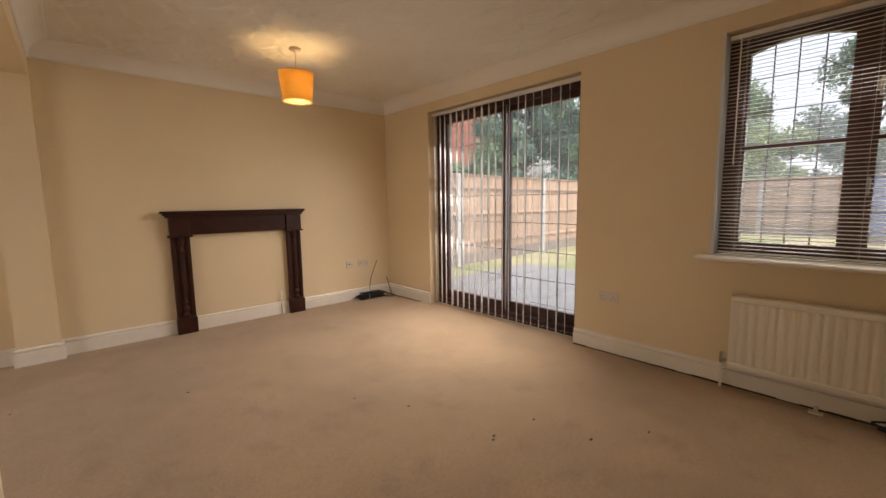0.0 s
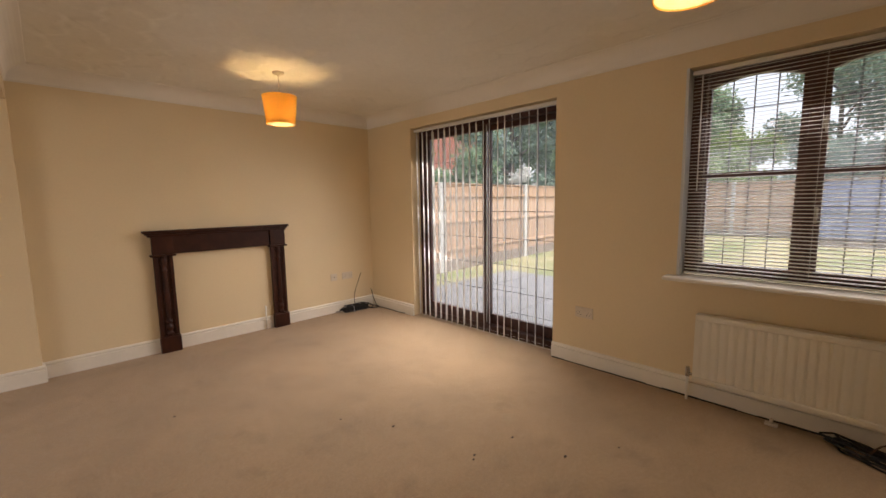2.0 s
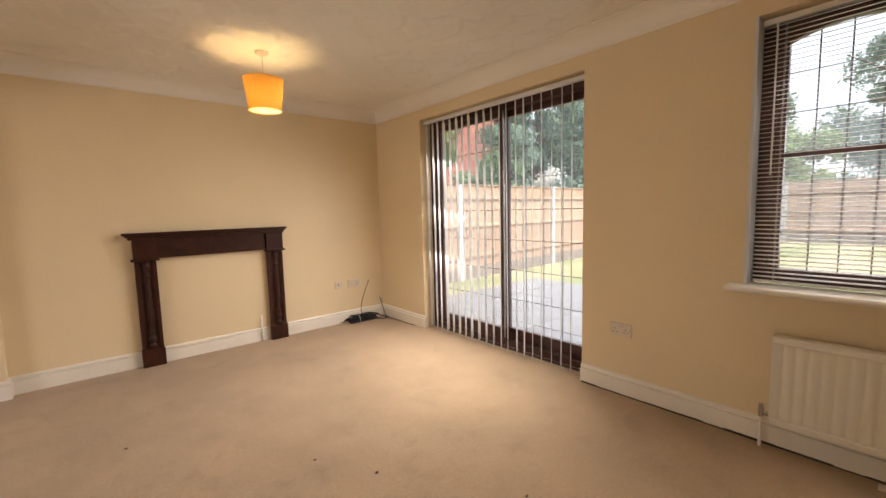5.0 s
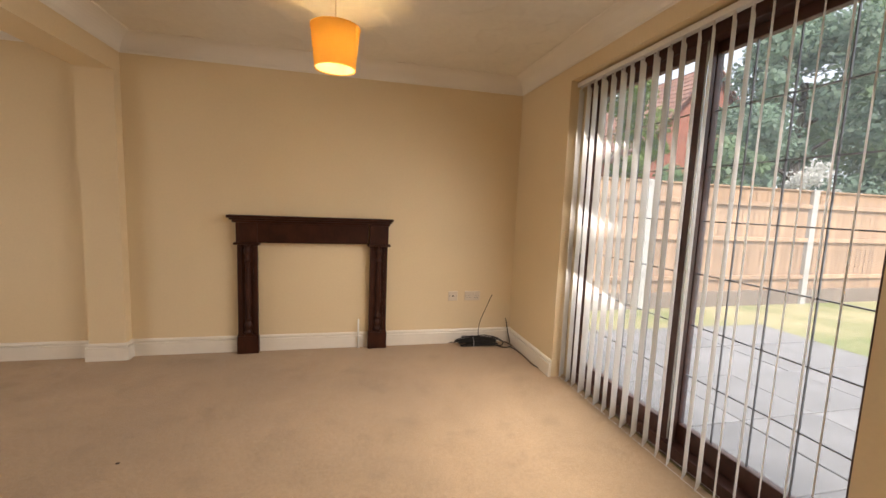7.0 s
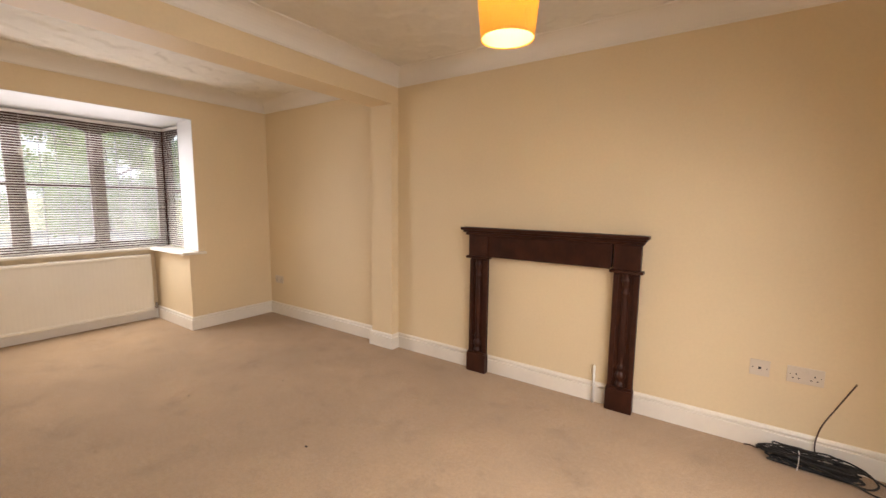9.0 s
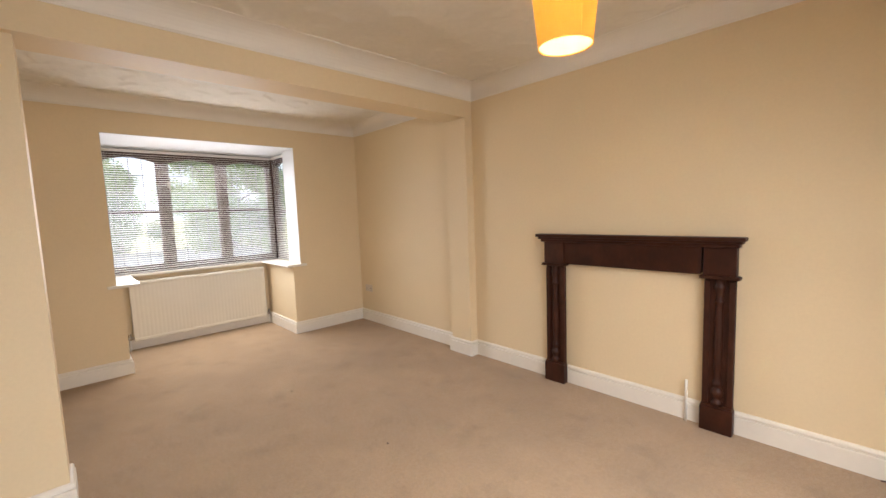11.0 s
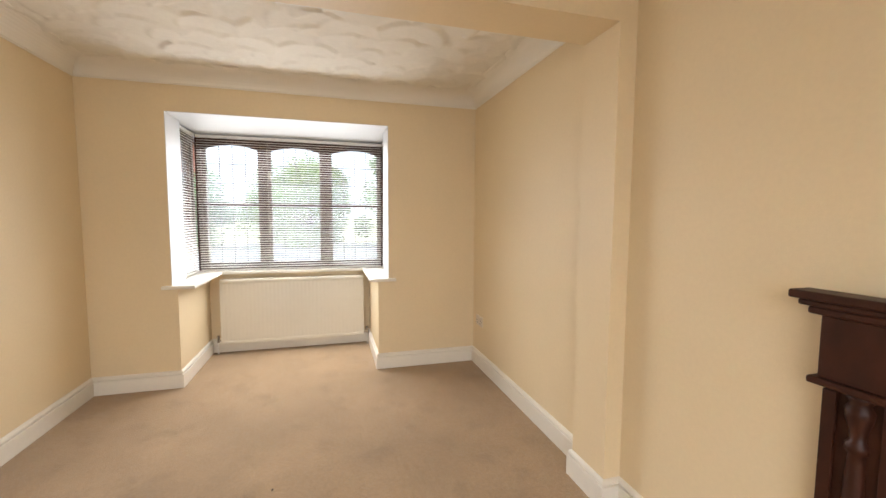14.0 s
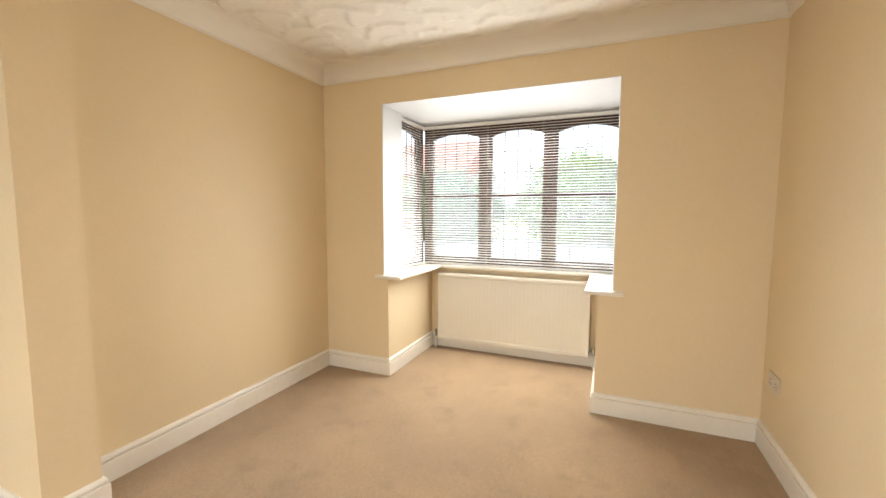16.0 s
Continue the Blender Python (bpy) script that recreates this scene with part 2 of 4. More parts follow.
def shade_material(name, dark, light, passing):
    m = bpy.data.materials.new(name)
    m.use_nodes = True
    n, l = m.node_tree.nodes, m.node_tree.links
    n.remove(n["Principled BSDF"])
    mix, d, t = (n.new(k) for k in ("ShaderNodeMixShader", "ShaderNodeBsdfDiffuse", "ShaderNodeBsdfTranslucent"))
    w = n.new("ShaderNodeTexNoise")
    w.inputs["Scale"].default_value = 90
    r = n.new("ShaderNodeValToRGB")
    r.color_ramp.elements[0].color, r.color_ramp.elements[1].color = dark, light
    l.new(w.outputs["Fac"], r.inputs[0])
    l.new(r.outputs[0], d.inputs["Color"]), l.new(r.outputs[0], t.inputs["Color"])
    mix.inputs[0].default_value = passing
    l.new(d.outputs[0], mix.inputs[1]), l.new(t.outputs[0], mix.inputs[2])
    l.new(mix.outputs[0], n["Material Output"].inputs["Surface"])
    return m


SHADE = shade_material("orange_lampshade_fabric", (0.92, 0.60, 0.17, 1), (0.96, 0.66, 0.22, 1), 0.6)
LINING = shade_material("cream_shade_lining", (0.86, 0.82, 0.70, 1), (0.90, 0.86, 0.75, 1), 0.5)


def bulb_material():
    m = bpy.data.materials.new("glowing_bulb")
    m.use_nodes = True
    b = m.node_tree.nodes["Principled BSDF"]
    b.inputs["Base Color"].default_value = (0.9, 0.85, 0.7, 1)
    b.inputs["Emission Color"].default_value = (1.0, 0.70, 0.30, 1)
    b.inputs["Emission Strength"].default_value = BULB
    return m


GLOW = bulb_material()


# ---- mesh helpers ----
def box(bm, x0, x1, y0, y1, z0, z1, bevel=0.0):
    r = bmesh.ops.create_cube(bm, size=1.0)
    vs = r["verts"]
    for v in vs:
        v.co = Vector(((x0 + x1) / 2 + v.co.x * (x1 - x0), (y0 + y1) / 2 + v.co.y * (y1 - y0), (z0 + z1) / 2 + v.co.z * (z1 - z0)))
    if bevel:
        es = list({e for v in vs for e in v.link_edges})
        bmesh.ops.bevel(bm, geom=es, offset=bevel, segments=2, affect="EDGES", profile=0.5)
    return vs


def cyl(bm, base, axis, r0, r1, length, seg=16, caps=True):
    """A tapered tube from base along axis."""
    axis = Vector(axis).normalized()
    m = Matrix.Translation(Vector(base) + axis * length / 2) @ axis.to_track_quat("Z", "Y").to_matrix().to_4x4()
    return bmesh.ops.create_cone(bm, cap_ends=caps, segments=seg, radius1=r0, radius2=r1, depth=length, matrix=m)["verts"]


def lathe(bm, centre, profile, seg=20):
    """A turned form about a vertical axis; profile: rows of (radius, height)."""
    rings = []
    for r, z in profile:
        rings.append([bm.verts.new((centre[0] + r * math.cos(2 * math.pi * k / seg), centre[1] + r * math.sin(2 * math.pi * k / seg), centre[2] + z)) for k in range(seg)])
    for a, b in zip(rings, rings[1:]):
        for k in range(seg):
            bm.faces.new((a[k], a[(k + 1) % seg], b[(k + 1) % seg], b[k]))
    return rings


def sweep(bm, profile, a, b, out, miter_a=0.0, miter_b=0.0):
    """A moulding from a to b (points on the wall line, at z of the profile's zero). profile: closed rows of (out, up); out: unit way off the wall.
    miter: how much the end moves along the run per unit of out."""
    a, b, out = Vector(a), Vector(b), Vector(out)
    way = (b - a).normalized()
    up = Vector((0, 0, 1))
    ra = [bm.verts.new(a + out * o + up * u + way * (o * miter_a)) for o, u in profile]
    rb = [bm.verts.new(b + out * o + up * u - way * (o * miter_b)) for o, u in profile]
    n = len(profile)
    for k in range(n):
        bm.faces.new((ra[k], ra[(k + 1) % n], rb[(k + 1) % n], rb[k]))
    bm.faces.new(ra), bm.faces.new(rb[::-1])


def mesh_of(name, bm, mat, smooth=False):
    bmesh.ops.recalc_face_normals(bm, faces=bm.faces)
    me = bpy.data.meshes.new(name)
    bm.to_mesh(me)
    bm.free()
    if smooth:
        for p in me.polygons:
            p.use_smooth = True
    for k in (mat if isinstance(mat, (list, tuple)) else [mat]):
        me.materials.append(k)
    return me


def part(name, bm, mat, parent=None, label="", smooth=False):
    ob = new(name, mesh_of(name, bm, mat, smooth))
    if parent is not None:
        ob.parent = parent
    if label:
        ob["label"] = label
    return ob


def thing(name, label, category, at=(0, 0, 0), rz=0.0, group="", kind=""):
    ob = new(name)
    ob.empty_display_size = 0.05
    ob.matrix_world = pose(*at, 0, 0, rz)
    return tagged(ob, label, category, group, kind)


def structure(name, bm, mat, label, category, smooth=False):
    return tagged(part(name, bm, mat, None, "", smooth), label, category, kind="structure")


def tube(name, points, radius, mat, parent=None, label=""):
    """A cable or pipe along smooth points, as a mesh."""
    bm = bmesh.new()
    pts = [Vector(p) for p in points]
    path = []
    for i in range(len(pts) - 1):
        p0, p1, p2, p3 = pts[max(i - 1, 0)], pts[i], pts[i + 1], pts[min(i + 2, len(pts) - 1)]
        for k in range(6):
            t = k / 6
            path.append(0.5 * ((2 * p1) + (p2 - p0) * t + (2 * p0 - 5 * p1 + 4 * p2 - p3) * t * t + (3 * p1 - p0 - 3 * p2 + p3) * t ** 3))
    path.append(pts[-1])
    rings = []
    for i, p in enumerate(path):
        d = (path[min(i + 1, len(path) - 1)] - path[max(i - 1, 0)]).normalized()
        q = d.to_track_quat("Z", "Y")
        rings.append([bm.verts.new(p + q @ Vector((radius * math.cos(k * math.pi / 4), radius * math.sin(k * math.pi / 4), 0))) for k in range(8)])
    for a, b in zip(rings, rings[1:]):
        for k in range(8):
            bm.faces.new((a[k], a[(k + 1) % 8], b[(k + 1) % 8], b[k]))
    bm.faces.new(rings[0]), bm.faces.new(rings[-1][::-1])
    return part(name, bm, mat, parent, label, True)


# ---- plan ----
XE, YN, XW = 3.535, 5.135, -1.54          # east, north and west wall faces
YB, YS, XM = 2.20, -1.20, 0.16          # south wall of the bay room, south wall, west wall of the south part
H = 2.38                                # ceiling
PX0, PX1 = 0.17, 0.41                   # piers and beam
PN, PS = 5.05, 2.375                   # faces of the north and south piers
PXS = 0.366                             # south pier's east face
BEAM = 2.112
PAT0, PAT1, HEAD = 2.485, 4.305, 2.155     # patio opening
WIN0, WIN1, SILL = -0.235, 1.55, 0.820   # east window
BAY0, BAY1, BAYH = 2.735, 4.362, 2.066   # bay opening
NIB0, NIB1 = 2.775, 4.272                 # bay below the sill
BX = -2.36                              # inner face of the bay's front wall
TH = 0.29                               # wall thickness

# ---- floor, walls, ceiling ----
bm = bmesh.new()
box(bm, XM - 0.1, XE + 0.12, YS - 0.1, YN + 0.1, -0.12, 0.0)
box(bm, -2.42, XM - 0.1, YB - 0.1, YN + 0.1, -0.12, 0.0)
structure("floor", bm, CARPET, "beige cut-pile fitted carpet with scuffs and worn patches", "carpet")

bm = bmesh.new()
box(bm, XW - TH, XE + TH, YN, YN + TH, -0.12, H + 0.2)
structure("wall_north", bm, WALL, "smooth cream painted plaster wall behind the fire surround", "wall")
bm = bmesh.new()
box(bm, XE, XE + TH, PAT1, YN, -0.12, H + 0.2)
box(bm, XE, XE + TH, WIN1, PAT0, -0.12, H + 0.2)
box(bm, XE, XE + TH, YS - TH, WIN0, -0.12, H + 0.2)
box(bm, XE, XE + TH, PAT0, PAT1, HEAD, H + 0.2)
box(bm, XE, XE + TH, WIN0, WIN1, HEAD, H + 0.2)
box(bm, XE, XE + TH, WIN0, WIN1, -0.12, SILL - 0.03)
structure("wall_east", bm, WALL, "cream painted plaster wall with patio door and window openings", "wall")
bm = bmesh.new()
box(bm, XM - TH, XE, YS - TH, YS, -0.12, H + 0.2)
structure("wall_south", bm, WALL, "plain cream painted plaster wall", "wall")
bm = bmesh.new()
box(bm, XM - TH, XM, YS, YB - TH, -0.12, H + 0.2)
structure("wall_hall", bm, WALL, "plain cream painted partition wall", "wall")
bm = bmesh.new()
box(bm, XW - TH, PXS, YB - TH, YB, -0.12, H + 0.2)
box(bm, PX0, PXS, YB, PS, -0.12, BEAM)
structure("wall_bay_south", bm, WALL, "cream painted side wall ending in a shallow pier", "wall")
bm = bmesh.new()
box(bm, PX0, PX1, PN, YN, -0.12, BEAM)
structure("pier_north", bm, WALL, "cream painted shallow wall pier under the beam", "pier")
bm = bmesh.new()
box(bm, PX0, PX1, YB, YN, BEAM, H + 0.2)
structure("beam", bm, WALL, "cream painted downstand beam between the two areas", "beam")
bm = bmesh.new()
box(bm, XW - TH, XW, YB, BAY0, SILL - 0.06, H + 0.2)
box(bm, XW - TH, XW, BAY1, YN, SILL - 0.06, H + 0.2)
box(bm, XW - TH, XW, YB, NIB0, -0.12, SILL - 0.06)
box(bm, XW - TH, XW, NIB1, YN, -0.12, SILL - 0.06)
box(bm, XW - TH, XW, BAY0, BAY1, BAYH, H + 0.2)
structure("wall_west", bm, WALL, "cream painted plaster wall with a square bay window opening", "wall")
# box bay: low walls, white jamb linings, soffit
bm = bmesh.new()
box(bm, BX - 0.25, XW - TH, NIB0 - 0.25, NIB0, -0.12, SILL - 0.06)
box(bm, BX - 0.25, XW - TH, NIB1, NIB1 + 0.25, -0.12, SILL - 0.06)
box(bm, BX - 0.25, BX, NIB0, NIB1, -0.12, SILL - 0.06)
structure("bay_low_wall", bm, WALL, "cream painted low wall under the bay window", "wall")
bm = bmesh.new()
box(bm, XW - TH - 0.01, XW - 0.0015, BAY0 - 0.02, BAY0 + 0.004, SILL - 0.03, BAYH)
structure("bay_jamb", bm, WHITE_WALL, "white painted jamb of the bay", "trim")
bm = bmesh.new()
box(bm, XW - TH - 0.01, XW - 0.0015, BAY1 - 0.004, BAY1 + 0.02, SILL - 0.03, BAYH)
structure("bay_jamb", bm, WHITE_WALL, "white painted jamb of the bay", "trim")
bm = bmesh.new()
box(bm, XW - TH - 0.01, XW - 0.0015, BAY0 - 0.02, BAY1 + 0.02, BAYH - 0.004, BAYH + 0.02)
box(bm, BX - 0.2, XW - TH - 0.01, BAY0 - 0.25, BAY1 + 0.25, BAYH - 0.004, BAYH + 0.08)
structure("bay_soffit", bm, WHITE_WALL, "white painted soffit of the bay", "trim")
bm = bmesh.new()
box(bm, BX - 0.4, XW - TH, BAY0 - 0.4, BAY1 + 0.4, BAYH + 0.08, BAYH + 0.4)
structure("bay_roof", bm, TILE, "small tiled roof over the bay", "roof")


def scalloped_ceiling(name, x0, x1, y0, y1, label, swell=1.0):
    """Fan-swirled plaster: overlapping shells laid in rows, each proud along its round front edge."""
    step = 0.014
    nx, ny = int((x1 - x0) / step), int((y1 - y0) / step)
    xs, ys = np.linspace(x0, x1, nx), np.linspace(y0, y1, ny)
    gx, gy = np.meshgrid(xs, ys, indexing="ij")
    depth = np.zeros_like(gx)
    rng = np.random.RandomState(7)
    pitch, row, rad = 0.32, 0.195, 0.220
    rows = []
    for j in range(int((x1 - x0) / row) + 3):
        for i in range(int((y1 - y0) / pitch) + 3):
            rows.append((x0 - row + j * row + rng.normal(0, 0.030), y0 - pitch + (i + 0.5 * (j % 2)) * pitch + rng.normal(0, 0.036), rad * rng.uniform(0.80, 1.15), rng.normal(0, 0.40)))
    for cx, cy, r, turn in rows:
        i0, i1 = np.searchsorted(xs, (cx - r, cx + r))
        j0, j1 = np.searchsorted(ys, (cy - r, cy + r))
        if i1 <= i0 or j1 <= j0:
            continue
        dx, dy = gx[i0:i1, j0:j1] - cx, gy[i0:i1, j0:j1] - cy
        d = np.hypot(dx, dy) / r
        ang = np.arctan2(dy, dx) - turn
        inside = (d < 1) & (np.cos(ang) > -0.35)
        ridges = 0.0006 * np.sin(ang * 26)
        prof = swell * (0.001 + 0.012 * d ** 1.8 + ridges * d)
        edge = np.clip((1 - d) / 0.13, 0, 1)
        patch = depth[i0:i1, j0:j1]
        patch[inside] = (prof * edge + patch * (1 - edge))[inside]
    verts = np.stack([gx.ravel(), gy.ravel(), (H - depth).ravel()], 1)
    idx = np.arange(nx * ny).reshape(nx, ny)
    quads = np.stack([idx[:-1, :-1].ravel(), idx[:-1, 1:].ravel(), idx[1:, 1:].ravel(), idx[1:, :-1].ravel()], 1)
    me = bpy.data.meshes.new(name)
    me.from_pydata(verts.tolist(), [], quads.tolist())
    me.materials.append(CEIL)
    for p in me.polygons:
        p.use_smooth = True
    return tagged(new(name, me), label, "ceiling", kind="structure")


scalloped_ceiling("ceiling", XM - 0.03, XE + 0.02, YS - 0.02, YN + 0.02, "white plaster ceiling with fan-swirled scallop texture", 0.75)
scalloped_ceiling("ceiling_bay", XW - 0.02, PX0 + 0.03, YB - 0.02, YN + 0.02, "white plaster ceiling with fan-swirled scallop texture near the bay", 1.4)
bm = bmesh.new()
box(bm, XW - TH, XE + TH, YS - TH, YN + TH, H + 0.02, H + 0.2)
structure("ceiling_slab", bm, CEIL, "plain boarding above the plaster ceiling", "ceiling")

# ---- cornice and skirting ----
COVE_PROFILE = [(0, -0.125), (0.006, -0.125), (0.008, -0.118)] + [(0.125 - 0.113 * math.cos(a), -0.116 + 0.106 * math.sin(a)) for a in [k * math.pi / 2 / 8 for k in range(9)]] + [(0.128, -0.008), (0.130, 0.004), (0, 0.004)]
SKIRT_PROFILE = [(0, 0), (0.020, 0), (0.020, 0.098), (0.018, 0.101), (0.006, 0.102), (0.006, 0.109), (0.016, 0.111), (0.016, 0.118), (0.012, 0.126), (0.006, 0.131), (0, 0.132)]


def run(name, profile, z, a, b, out, ma, mb, mat, label, category):
    bm = bmesh.new()
    sweep(bm, profile, (*a, z), (*b, z), (*out, 0), ma, mb)
    ob = part(name, bm, mat)
    return tagged(ob, label, category, kind="structure")


ROUND = [  # wall line, way off the wall, corner at each end: 1 inside, -1 outside, 0 butt
    ((PX1, YN), (XE, YN), (0, -1), 1, 1), ((XE, YN), (XE, YS), (-1, 0), 1, 1), ((XE, YS), (XM, YS), (0, 1), 1, 1),
    ((XM, YS), (XM, YB - TH), (1, 0), 1, 0), ((PX1, YB - TH), (PX1, YN), (1, 0), 0, 1),
    ((PX0, YB), (PX0, YN), (-1, 0), 1, 1), ((PX0, YN), (XW, YN), (0, -1), 1, 1), ((XW, YN), (XW, YB), (1, 0), 1, 1), ((XW, YB), (PX0, YB), (0, 1), 1, 1)]
for a, b, out, ma, mb in ROUND:
    run("cornice", COVE_PROFILE, H, a, b, out, ma, mb, COVE, "white plaster coved cornice", "cornice")

SKIRTS = [
    ((PX1, YN), (XE, YN), (0, -1), 1, 1), ((XE, YN), (XE, PAT1), (-1, 0), 1, 0), ((XE, PAT0), (XE, YS), (-1, 0), 0, 1),
    ((XE, YS), (XM, YS), (0, 1), 1, 1), ((XM, YS), (XM, YB - TH), (1, 0), 1, 0),
    ((PXS, YB - TH), (PXS, PS), (1, 0), 0, -1), ((PXS, PS), (PX0, PS), (0, 1), -1, -1), ((PX0, PS), (PX0, YB), (-1, 0), -1, 1),
    ((PX0, YB), (XW, YB), (0, 1), 1, 1), ((XW, YB), (XW, NIB0), (1, 0), 1, -1), ((XW, NIB0), (BX, NIB0), (0, 1), -1, 1),
    ((BX, NIB0), (BX, NIB1), (1, 0), 1, 1), ((BX, NIB1), (XW, NIB1), (0, -1), 1, -1), ((XW, NIB1), (XW, YN), (1, 0), -1, 1),
    ((XW, YN), (PX0, YN), (0, -1), 1, 1), ((PX0, YN), (PX0, PN), (-1, 0), 1, -1), ((PX0, PN), (PX1, PN), (0, -1), -1, -1), ((PX1, PN), (PX1, YN), (1, 0), -1, 1)]
for a, b, out, ma, mb in SKIRTS:
    run("baseboard", SKIRT_PROFILE, 0.0, a, b, out, ma, mb, GLOSS, "white gloss moulded skirting board", "skirting")
bm = bmesh.new()
for k in range(34):
    y = PAT0 - 0.01 - k * 0.108
    box(bm, XE - 0.0225 - random.uniform(0, 0.004), XE - 0.0205, y - 0.112, y, 0.0, random.uniform(0.004, 0.011))
structure("carpet_gap", bm, SEAM, "dark frayed gap between carpet and skirting", "gap")

# ---- windows ----
def window(name, at, rz, width, z1, lights, jamb, label, rows=3, mull=0.05, sash=0.035, transom=0.585, foot=0.035):
    """A stained timber casement window. Local x runs along the wall, y outwards, z up from the sill. Every light has an arched sash, a transom bar, lead strips."""
    w = thing(name, label, "window", at, rz, kind="structure")
    bm = bmesh.new()
    box(bm, 0, jamb, 0, 0.07, 0, z1, 0.004)
    box(bm, width - jamb, width, 0, 0.07, 0, z1, 0.004)
    box(bm, jamb, width - jamb, 0, 0.07, z1 - 0.045, z1, 0.004)
    box(bm, jamb, width - jamb, 0, 0.07, 0, foot, 0.004)
    part("window_frame", bm, BROWN, w)
    lw = (width - 2 * jamb - (lights - 1) * mull) / lights
    for k in range(lights):
        x0 = jamb + k * (lw + mull)
        x1 = x0 + lw
        if k:
            bm = bmesh.new()
            box(bm, x0 - mull, x0, 0, 0.07, foot, z1 - 0.045, 0.004)
            part("mullion", bm, BROWN, w)
        # sash with an arched head
        zb, zt = foot, z1 - 0.045
        gx0, gx1, gz0 = x0 + sash, x1 - sash, zb + sash + 0.01
        spring, rise = zt - sash - 0.045, 0.045
        n = 12
        inner = [(gx0, gz0), (gx1, gz0)] + [(gx1 + (gx0 - gx1) * i / n, spring + rise * (1 - (2 * i / n - 1) ** 2)) for i in range(n + 1)]
        outer = [(x0, zb), (x1, zb)] + [(x1 + (x0 - x1) * i / n, zt) for i in range(n + 1)]
        bm = bmesh.new()
        ring = [[bm.verts.new((p[0], d, p[1])) for p in pts] for pts, d in ((outer, 0.012), (inner, 0.012), (inner, 0.055), (outer, 0.055))]
        m = len(outer)
        for q in range(4):
            a, b = ring[q], ring[(q + 1) % 4]
            for i in range(m):
                bm.faces.new((a[i], a[(i + 1) % m], b[(i + 1) % m], b[i]))
        s = part("sash", bm, BROWN, w)
        bm = bmesh.new()
        box(bm, gx0, gx1, 0.018, 0.05, transom, transom + 0.030, 0.003)
        part("transom_bar", bm, BROWN, s)
        for za, zc, nr in ((gz0, transom, rows), (transom + 0.03, spring + rise, rows)):
            for i in range(1, 4):
                x = gx0 + (gx1 - gx0) * i / 4
                bm = bmesh.new()
                top = zc if za < transom else spring + rise * (1 - (2 * i / 4 - 1) ** 2)
                box(bm, x - 0.003, x + 0.003, 0.030, 0.040, za, top)
                part("lead_strip", bm, LEAD, s)
            for i in range(1, nr):
                z = za + (zc - za) * i / nr
                bm = bmesh.new()
                box(bm, gx0, gx1, 0.031, 0.039, z - 0.0022, z + 0.0022)
                part("lead_strip", bm, LEAD, s)
        bm = bmesh.new()
        box(bm, gx0 - 0.005, gx1 + 0.005, 0.033, 0.037, gz0 - 0.005, zt - 0.01)
        p = part("pane", bm, GLASS, s)
        p.visible_shadow = False
        if k == 1:
            for z, lean in ((0.42, 0.0), (0.92, 0.012)):
                bm = bmesh.new()
                hx = x0 + 0.016 if k else x1 - 0.016
                box(bm, hx - 0.009, hx + 0.009, -0.004, 0.012, z - 0.03, z + 0.03, 0.003)
                box(bm, hx - 0.006 + lean, hx + 0.006 + lean, -0.026, -0.014, z - 0.06, z + 0.035, 0.004)
                box(bm, hx - 0.006, hx + 0.006, -0.02, 0.0, z + 0.01, z + 0.022)
                part("handle", bm, HANDLE, s, "small pale metal casement handle")
    return w


window("window_1", (3.65, WIN1, SILL), -90, WIN1 - WIN0, HEAD - SILL, 3, 0.07, "brown three-light casement window with arched leaded panes", transom=0.645)
window("window_2", (BX - 0.035, 2.680, 0.785), 90, 1.765, BAYH - 0.785, 3, 0.05, "brown three-light bay window with arched leaded panes", transom=0.622)
window("window_3", (BX - 0.03, 4.435, 0.785), 0, 0.56, BAYH - 0.785, 1, 0.05, "narrow brown side window of the bay with leaded pane")
window("window_4", (XW - TH, 2.67, 0.785), 180, 0.56, BAYH - 0.785, 1, 0.05, "narrow brown side window of the bay with leaded pane")

# sills
bm = bmesh.new()
box(bm, 3.435, 3.65, WIN0 - 0.075, WIN1 + 0.075, SILL - 0.028, SILL, 0.010)
structure("window_sill", bm, GLOSS, "white gloss rounded window board under the casement window", "sill")
bm = bmesh.new()
box(bm, BX - 0.04, BX + 0.075, BAY0 - 0.06, BAY1 + 0.06, 0.759, 0.785, 0.006)
box(bm, BX + 0.07, XW + 0.035, BAY0 - 0.06, BAY0 + 0.165, 0.759, 0.7845, 0.006)
box(bm, BX + 0.07, XW + 0.035, BAY1 - 0.165, BAY1 + 0.06, 0.759, 0.7845, 0.006)
structure("bay_sill", bm, GLOSS, "white gloss window board running round the bay", "sill")
# reveal linings of the east openings
bm = bmesh.new()
box(bm, XE - 0.002, 3.65, WIN1 - 0.003, WIN1 + 0.012, SILL, HEAD)
box(bm, XE - 0.002, 3.65, WIN0 - 0.012, WIN0 + 0.003, SILL, HEAD)
structure("window_reveal", bm, WHITE_WALL, "white painted window reveal", "trim")


